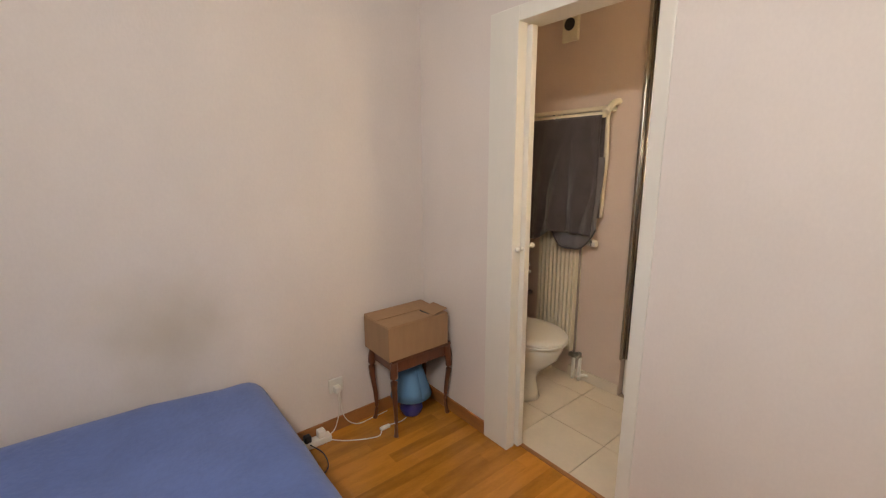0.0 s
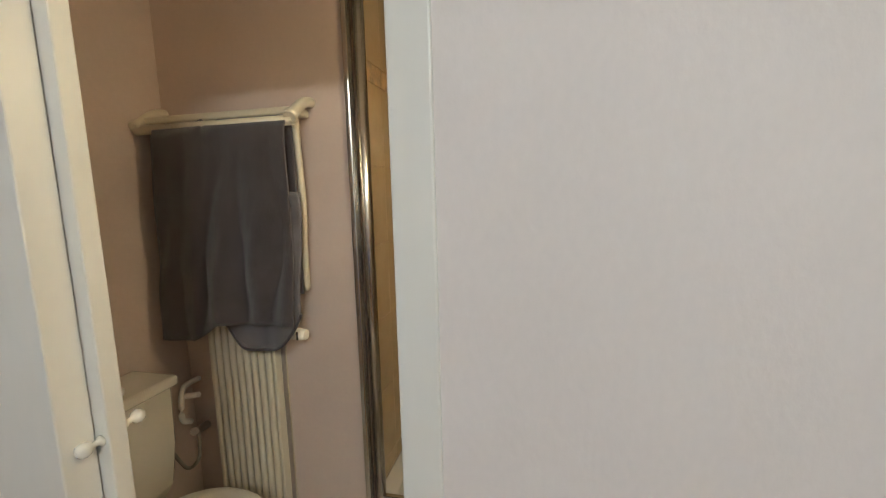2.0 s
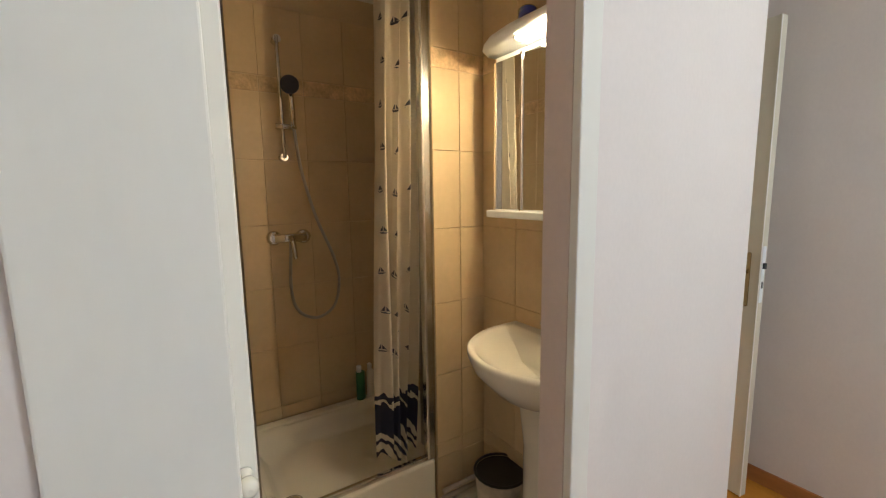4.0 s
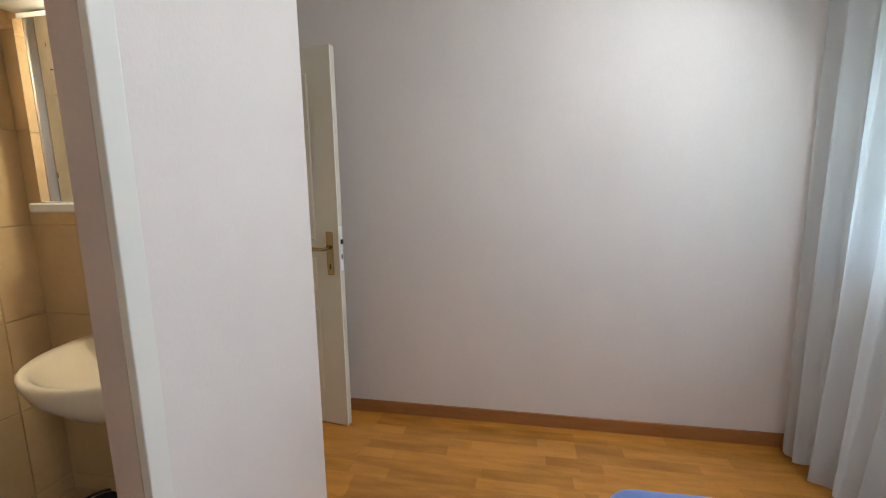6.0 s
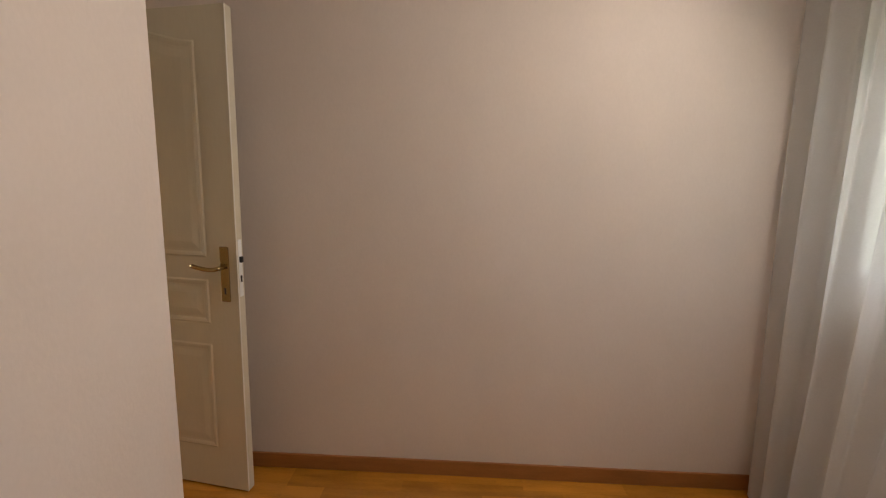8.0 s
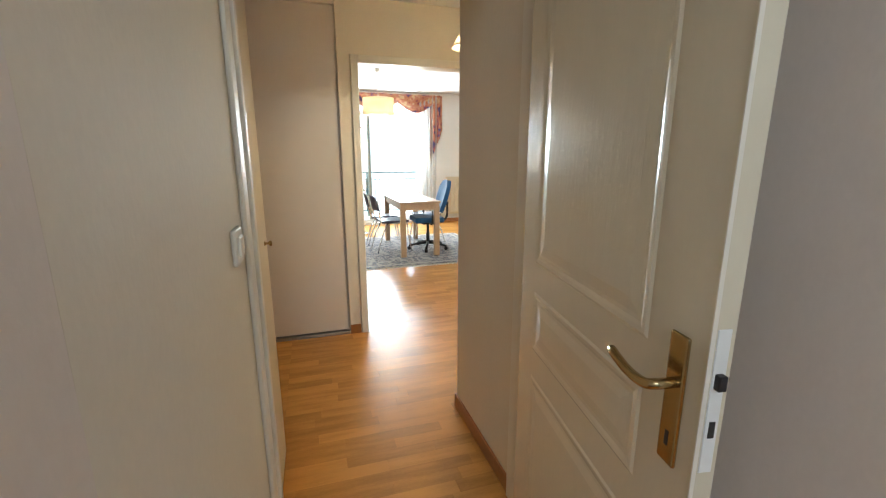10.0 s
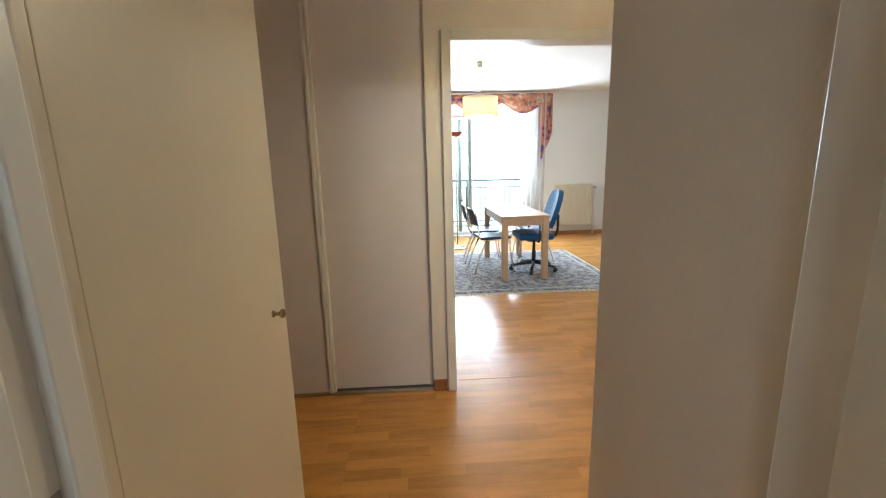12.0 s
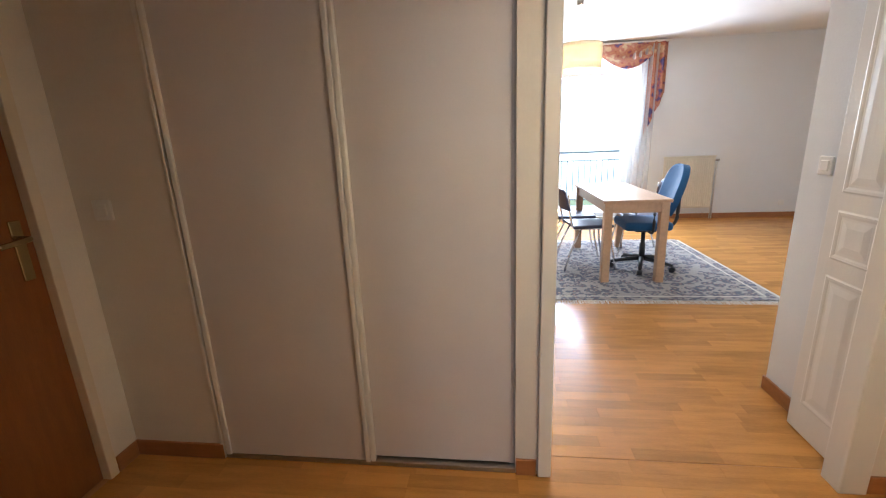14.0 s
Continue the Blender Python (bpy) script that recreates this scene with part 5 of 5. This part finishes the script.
def metal_chair():
    """A stacking chair in its own axes, facing +x."""
    t = thing("metal_chair", (0, 0, 0), "dark seated stacking chair with bent chrome legs beside the table", "chair", "chairs at the dining table")
    part("seat", rounded_block(-0.20, 0.20, -0.20, 0.20, 0.435, 0.465, 0.012, 0.003), DARKSEAT, t)
    part("backrest", sheet(B(), lambda u, v: Vector((-0.235 - 0.045 * v - 0.03 * math.sin(math.pi * u), (0.185 - 0.03 * v * v) * (2 * u - 1), 0.62 + 0.21 * v - 0.03 * (2 * u - 1) ** 4 * v)), 16, 8, 0.014), DARKSEAT, t)
    for s in (-1, 1):
        part("side_tube", tube(B(), spline([(0.24, s * 0.20, 0.0), (0.19, s * 0.185, 0.25), (0.17, s * 0.18, 0.42), (0.05, s * 0.18, 0.43), (-0.17, s * 0.18, 0.43), (-0.22, s * 0.18, 0.50), (-0.26, s * 0.17, 0.78)], 5), 0.010, 8), CHROME, t)
        part("back_leg", tube(B(), [(-0.12, s * 0.18, 0.43), (-0.22, s * 0.19, 0.2), (-0.28, s * 0.20, 0.0)], 0.010, 8), CHROME, t)
    part("cross_bar", tube(B(), [(0.16, -0.18, 0.425), (0.16, 0.18, 0.425)], 0.008, 8), CHROME, t)
    return t


mch = metal_chair()
mch.matrix_basis = pose(3.33, 5.95, 0.0135, 0, 0, 6)
copy_thing(mch, pose(3.30, 6.47, 0.0135, 0, 0, -4))
copy_thing(mch, pose(3.98, 6.45, 0.0135, 0, 0, 178))

pd = thing("pendant_lamp", (3.22, 6.2, HL), "lit cream drum pendant lamp hanging above the table", "pendant lamp")
part("ceiling_cup", lathe(B(), [(0.03, HL - 0.07), (0.035, HL - 0.02), (0.035, HL)], 3.22, 6.2, 16), STEEL, pd)
part("cord", tube(B(), [(3.22, 6.2, HL - 0.06), (3.22, 6.2, 2.14)], 0.004, 6), PLAST, pd)
part("shade", sheet(B(), lambda u, v: Vector((3.22 + 0.225 * math.cos(2 * math.pi * u), 6.2 + 0.225 * math.sin(2 * math.pi * u), 1.985 + 0.235 * v)), 40, 3, 0.003), SHADE, pd, "cream fabric drum shade")
part("bulb", lathe(B(), [(0.014, 2.14), (0.032, 2.09), (0.03, 2.05), (0.012, 2.03)], 3.22, 6.2, 14), BULB, pd)

ra = thing("living_room_radiator", (5.35, 8.45, 0.16), "wide cream panel radiator with vertical flutes on the wall", "radiator")
part("panel", bx(4.965, 5.70, 8.425, 8.448, 0.175, 0.955, 0.005), ENAMEL, ra)
for i in range(24):
    part("flute", bx(4.972 + i * 0.0303, 4.972 + i * 0.0303 + 0.022, 8.41, 8.426, 0.20, 0.93, 0.005), ENAMEL, ra)
part("top_grille", bx(4.96, 5.705, 8.41, 8.47, 0.955, 0.968, 0.003), ENAMEL, ra)
for x in (5.10, 5.56):
    part("bracket", bx(x, x + 0.03, 8.448, 8.50, 0.3, 0.85), ENAMEL, ra)
part("valve", tube(B(), [(5.70, 8.44, 0.90), (5.76, 8.44, 0.90)], 0.016, 10), STEEL, ra)
part("pipe", tube(B(), [(5.742, 8.455, 0.90), (5.742, 8.455, 0.0)], 0.009, 8), PLAST, ra)
part("pipe", tube(B(), [(5.70, 8.455, 0.22), (5.715, 8.455, 0.22), (5.715, 8.455, 0.0)], 0.009, 8), PLAST, ra)
ls = thing("wall_socket", (6.75, 8.50, 0.2), "white wall socket above the skirting board", "wall socket")
part("plate", bx(6.71, 6.79, 8.488, 8.50, 0.18, 0.26, 0.004), PLAST, ls)

bw = tagged(new("window_2"), "tall white sliding balcony window, bright with daylight", "window", kind="structure")
part("frame_side", bx(2.42, 2.48, 8.57, 8.68, 0.04, 2.27, 0.004), PVC, bw)
part("frame_side", bx(4.37, 4.43, 8.57, 8.68, 0.04, 2.27, 0.004), PVC, bw)
part("frame_top", bx(2.48, 4.37, 8.57, 8.68, 2.20, 2.27, 0.004), PVC, bw)
part("frame_head", bx(2.42, 4.43, 8.57, 8.68, 2.44, 2.48, 0.004), PVC, bw)
part("frame_bottom", bx(2.48, 4.37, 8.57, 8.68, 0.04, 0.10, 0.004), PVC, bw)
part("sash_stile", bx(3.335, 3.41, 8.58, 8.62, 0.10, 2.20, 0.004), ALU, bw)
part("sash_stile", bx(3.15, 3.22, 8.63, 8.67, 0.10, 2.20, 0.004), ALU, bw)
for x0, x1, y in ((2.48, 3.15, 8.65), (3.22, 3.335, 8.648), (2.60, 3.33, 8.60)):
    p = part("pane", bx(x0, x1, y - 0.004, y + 0.004, 0.10, 2.20), PANE, bw)
    p.visible_shadow = False


def swag(x0, x1, drop, y):
    def fn(u, v):
        s = math.sin(math.pi * u)
        return Vector((x0 + (x1 - x0) * u, y - 0.05 * s * math.sin(v * 9) - 0.03 * s - 0.02, 2.60 - (0.13 + drop * s) * v))
    return fn


va = thing("curtain_valance", (3.6, 8.42, 2.3), "red, gold and navy printed swag valance above the balcony window", "valance")
for x0, x1 in ((2.2, 3.12), (3.06, 3.98), (3.92, 4.72)):
    part("swag", sheet(B(), swag(x0, x1, 0.22, 8.44), 28, 14), VALF, va)
for x0, s in ((4.62, 1), (2.15, -1)):
    def tail(u, v, x0=x0, s=s):
        x = x0 + s * 0.26 * u
        ln = 0.95 - 0.60 * abs(u if s > 0 else u)
        return Vector((x, 8.42 + 0.03 * math.sin(u * 15), 2.60 - (0.35 + ln) * v * (1.0 if u < 0.98 else 0.98)))
    part("tail", sheet(B(), tail, 20, 12), VALF, va, "pleated hanging tail")
part("board", bx(2.1, 4.90, 8.40, 8.50, 2.598, 2.625, 0.003), WHITE, va)


def net(u, v):
    return Vector((4.36 + 0.40 * u - 0.03 * v, 8.43 + 0.028 * math.sin(u * 30 + 0.5 * v), 2.58 - 2.53 * v))


nc = thing("sheer_curtain", (4.55, 8.43, 0.05), "white sheer curtain drawn to the side of the balcony window", "curtain")
part("drape", sheet(B(), net, 70, 24), SHEER, nc)

fl = thing("floor_lamp", (3.02, 7.5, 0), "tall silver floor lamp with a rust-coloured glass bowl", "floor lamp")
part("base", lathe(B(), [(0.145, 0.0), (0.145, 0.014), (0.12, 0.024), (0.03, 0.034), (0.014, 0.05)], 3.02, 7.5, 28), CHROME, fl, "round silver base")
part("pole", tube(B(), [(3.02, 7.5, 0.04), (3.02, 7.5, 1.82)], 0.011, 10), STEEL, fl)
part("bowl", sheet(B(), lambda u, v: Vector((3.02 + (0.02 + 0.10 * v ** 0.6) * math.cos(2 * math.pi * u), 7.5 + (0.02 + 0.10 * v ** 0.6) * math.sin(2 * math.pi * u), 1.81 + 0.075 * v)), 28, 6, 0.004), RUST, fl, "rust coloured glass bowl")
part("reading_arm", tube(B(), spline([(3.02, 7.5, 0.80), (3.05, 7.48, 0.87), (3.09, 7.46, 0.88), (3.10, 7.46, 0.84)], 5), 0.008, 8), STEEL, fl)
part("reading_head", lathe(B(), [(0.014, 0.845), (0.024, 0.82), (0.035, 0.79)], 3.10, 7.46, 16), STEEL, fl)

# ---- outside ----
bal = tagged(new("balcony"), "concrete balcony with a dark metal railing", "balcony", kind="structure")
part("slab", bx(1.5, 5.6, 8.75, 10.2, -0.2, -0.03), CONC, bal)
part("top_rail", tube(B(), [(1.5, 10.1, 1.02), (5.6, 10.1, 1.02)], 0.022, 8), RAIL, bal)
part("low_rail", tube(B(), [(1.5, 10.1, 0.10), (5.6, 10.1, 0.10)], 0.015, 8), RAIL, bal)
part("mid_rail", tube(B(), [(1.5, 10.1, 0.86), (5.6, 10.1, 0.86)], 0.012, 8), RAIL, bal)
bar0 = None
for k in range(36):
    if bar0 is None:
        bar0 = part("baluster", tube(B(), [(1.6, 10.1, 0.10), (1.6, 10.1, 0.86)], 0.010, 6), RAIL, bal)
    else:
        o = bar0.copy()
        scene.collection.objects.link(o)
        o.location.x = 0.11 * k
for x in (1.5, 3.5, 5.6):
    part("post", bx(x - 0.02, x + 0.02, 10.08, 10.12, -0.03, 1.02), RAIL, bal)


def house(x0, x1, y0, y1, z0, z1, face, label, cols, floors):
    h = thing("apartment_building", ((x0 + x1) / 2, (y0 + y1) / 2, z0), label, "building")
    part("wall", bx(x0, x1, y0, y1, z0, z1), FACADE, h)
    rf = B()
    loft(rf, [[(x0 - 0.5, y0 - 0.5, z1), (x1 + 0.5, y0 - 0.5, z1), (x1 + 0.5, y1 + 0.5, z1), (x0 - 0.5, y1 + 0.5, z1)], [(x0 + 3, y0 + 5, z1 + 4.8), (x1 - 3, y0 + 5, z1 + 4.8), (x1 - 3, y1 - 5, z1 + 4.8), (x0 + 3, y1 - 5, z1 + 4.8)]])
    for f in rf.faces:
        f.smooth = False
    part("roof", rf, ROOF, h)
    yf = y1 if face > 0 else y0
    for f in range(floors):
        for c in range(cols):
            wx = x0 + (x1 - x0) * (c + 0.5) / cols
            wz = z0 + 1.0 + f * 2.8
            w = part("window", bx(wx - 0.65, wx + 0.65, yf - 0.12, yf + 0.06, wz, wz + 1.45), WINDK, h)
            part("frame", box(box(bx(wx - 0.72, wx - 0.65, yf - 0.1, yf + 0.1, wz, wz + 1.45), wx + 0.65, wx + 0.72, yf - 0.1, yf + 0.1, wz, wz + 1.45), wx - 0.03, wx + 0.03, yf - 0.1, yf + 0.1, wz, wz + 1.45), PVC, w)
            part("sill", bx(wx - 0.8, wx + 0.8, yf - 0.1, yf + 0.2, wz - 0.12, wz - 0.005), FACADE, w)


house(14, 78, -66, -52, -9, 4.2, 1, "white rendered apartment block with a dark slate roof opposite the window", 8, 4)
# Added self-lit panel in place of the washed-out distance.
solid("backdrop", bx(-70, 90, 72, 72.3, -9, 22), FARGLOW, "glowing white panel standing in for the bright distance beyond the balcony", "backdrop")

# ---- floor strips, tiles ----
PLW = 0.0705


def strip_rows(a0, a1, b0, b1, seed):
    """Rows of strips of width PLW along b, cut to random lengths."""
    rnd = random.Random(seed)
    a = a0
    while a < a1 - 0.012:
        b = b0 - rnd.uniform(0, 0.4)
        while b < b1:
            ln = rnd.choice((0.30, 0.36, 0.42, 0.49, 0.56))
            s, e = max(b, b0), min(b + ln, b1)
            if e - s > 0.02:
                yield a, min(a + PLW, a1), s, e
            b += ln
        a += PLW


def strip_mesh(cache, w, ln, along):
    key = (round(w, 3), round(ln, 3))
    if key not in cache:
        bm = bx(0.00012, w - 0.00012, 0.00012, ln - 0.00012, -0.012, 0.0, 0.0002, 1) if along == "y" else bx(0.00012, ln - 0.00012, 0.00012, w - 0.00012, -0.012, 0.0, 0.0002, 1)
        cache[key] = mesh_of("oak_strip", bm, OAK if along == "y" else OAKX)
    return cache[key]


def lay(parent, gen, along, cache):
    for a0, a1, s, e in gen:
        o = new("oak_strip", strip_mesh(cache, a1 - a0, e - s, along))
        o.location = (a0, s, 0) if along == "y" else (s, a0, 0)
        o.parent = parent


cy_, cx_ = {}, {}
lay(floor_bed, strip_rows(XW, XE, -2.2 + 1.18, 0.0695, 1), "y", cy_)
lay(floor_bed, strip_rows(1.95, XE, YS, -1.02, 2), "y", cy_)
lay(floor_bed, strip_rows(XC, XE, 0.0695, 1.0, 3), "y", cy_)
lay(floor_hall, strip_rows(1.0, 3.12, 2.0, 3.80, 5), "x", cx_)


def joined(gen):
    bm_v, bm_f = [], []
    for a0, a1, s, e in gen:
        g = 0.00015
        n = len(bm_v)
        bm_v += [(s + g, a0 + g, 0), (e - g, a0 + g, 0), (e - g, a1 - g, 0), (s + g, a1 - g, 0), (s + g, a0 + g, -0.012), (e - g, a0 + g, -0.012), (e - g, a1 - g, -0.012), (s + g, a1 - g, -0.012)]
        bm_f += [(n, n + 1, n + 2, n + 3), (n, n + 4, n + 5, n + 1), (n + 1, n + 5, n + 6, n + 2), (n + 2, n + 6, n + 7, n + 3), (n + 3, n + 7, n + 4, n)]
    return bm_v, bm_f


def joined_floor(parent, gens):
    me = bpy.data.meshes.new("oak_strips")
    vs, fs = [], []
    for g in gens:
        v, f = joined(g)
        fs += [tuple(i + len(vs) for i in q) for q in f]
        vs += v
    me.from_pydata(vs, [], fs)
    me.materials.append(OAKI)
    o = new("oak_strips", me)
    o.parent = parent
    tagged(o, kind="stuff")


joined_floor(floor_hall, [strip_rows(1.7, 3.12, 0.70, 2.0, 6), strip_rows(1.81, 3.12, 3.80, 4.75, 7)])
lay(floor_living, strip_rows(3.12, 4.9531, 2.2, 5.2, 8), "x", cx_)
joined_floor(floor_living, [strip_rows(3.12, 4.9531, -1.2, 2.2, 9), strip_rows(3.12, 4.9531, 5.2, 8.6, 10), strip_rows(4.953, 8.49, -1.2, 8.6, 11)])
solid("door_threshold", bx(2.068, 2.905, 0.985, 1.012, -0.012, 0.003, 0.001), SKIRT, "narrow wooden strip where two parquets meet", "threshold")

tcache = {}


def tile(parent, at, sx, sy, sz, material, name="tile"):
    key = (round(sx, 3), round(sy, 3), round(sz, 3), material.name)
    if key not in tcache:
        tcache[key] = mesh_of(name, bx(0, sx, 0, sy, 0, sz, 0.0015, 1), material)
    o = new(name, tcache[key])
    o.location = at
    o.parent = parent


def spans(lo, hi, start, step, gap):
    k = math.floor((lo - start) / step)
    while start + k * step < hi:
        a, b = max(lo, start + k * step + gap), min(hi, start + (k + 1) * step - gap)
        if b - a > 0.012:
            yield a, b
        k += 1


for a, b in spans(0.09, 1.865, 0.72, 0.345, 0.0018):
    for c, d in spans(0.0945, 0.90, 0.40, 0.335, 0.0018):
        tile(floor_bath, (a, c, -0.009), b - a, d - c, 0.009, TILE)

wts = solid("wall_shower_back", bx(0.86, 1.87, YB + 0.0005, 1.6598, 0, 2.36), WGROUT, "beige tiled shower wall with a relief frieze", "wall")
wtl = solid("wall_shower_side", bx(0.8601, 0.8615, 1.0, YB, 0, 2.36), WGROUT, "beige tiled shower side wall", "wall")
wtf = solid("wall_shower_front", bx(1.61, 1.87, 0.925, 1.0, 0, H), WGROUT, "beige tiled wall strip beside the shower", "wall")
wtb = solid("wall_basin", bx(1.8655, 1.8695, 0.12, 0.924, 0, H), WGROUT, "beige tiled wall behind the washbasin", "wall")
wtr = solid("wall_shower_right", bx(1.866, 1.8695, 1.0, YB, 0, 2.36), WGROUT, "beige tiled shower wall behind the curtain", "wall")
rowsz = [(0.0, 0.24), (0.24, 0.305), (0.305, 0.615), (0.615, 0.925), (0.925, 1.235), (1.235, 1.545), (1.545, 1.855), (1.93, 2.24), (2.24, 2.46)]
for z0, z1 in rowsz + [(1.856, 1.929)]:
    fz = z1 < 1.9295 and z0 > 1.8555
    m_, nm = (FRIEZE, "frieze_tile") if fz else (WTILE, "tile")
    g = 0.0012
    for a, b in spans(0.8625, 1.865, 1.741, 0.205, g):
        if z0 > 0.1 and z1 < 2.3:
            tile(wts, (a, YB - 0.004, z0 + g), b - a, 0.005, z1 - z0 - 2 * g, m_, nm)
    for a, b in spans(1.0, YB - 0.005, 1.0, 0.205, g):
        if z0 > 0.1 and z1 < 2.3:
            tile(wtl, (0.8614, a, z0 + g), 0.004, b - a, z1 - z0 - 2 * g, m_, nm)
            tile(wtr, (1.862, a, z0 + g), 0.0045, b - a, z1 - z0 - 2 * g, m_, nm)
    for a, b in spans(1.611, 1.865, 1.741, 0.205, g):
        tile(wtf, (a, 0.920, z0 + g), b - a, 0.0055, z1 - z0 - 2 * g, m_, nm)
    for a, b in spans(0.12, 0.9195, 0.9195, 0.205, g):
        tile(wtb, (1.8605, a, z0 + g), 0.0055, b - a, z1 - z0 - 2 * g, m_, nm)
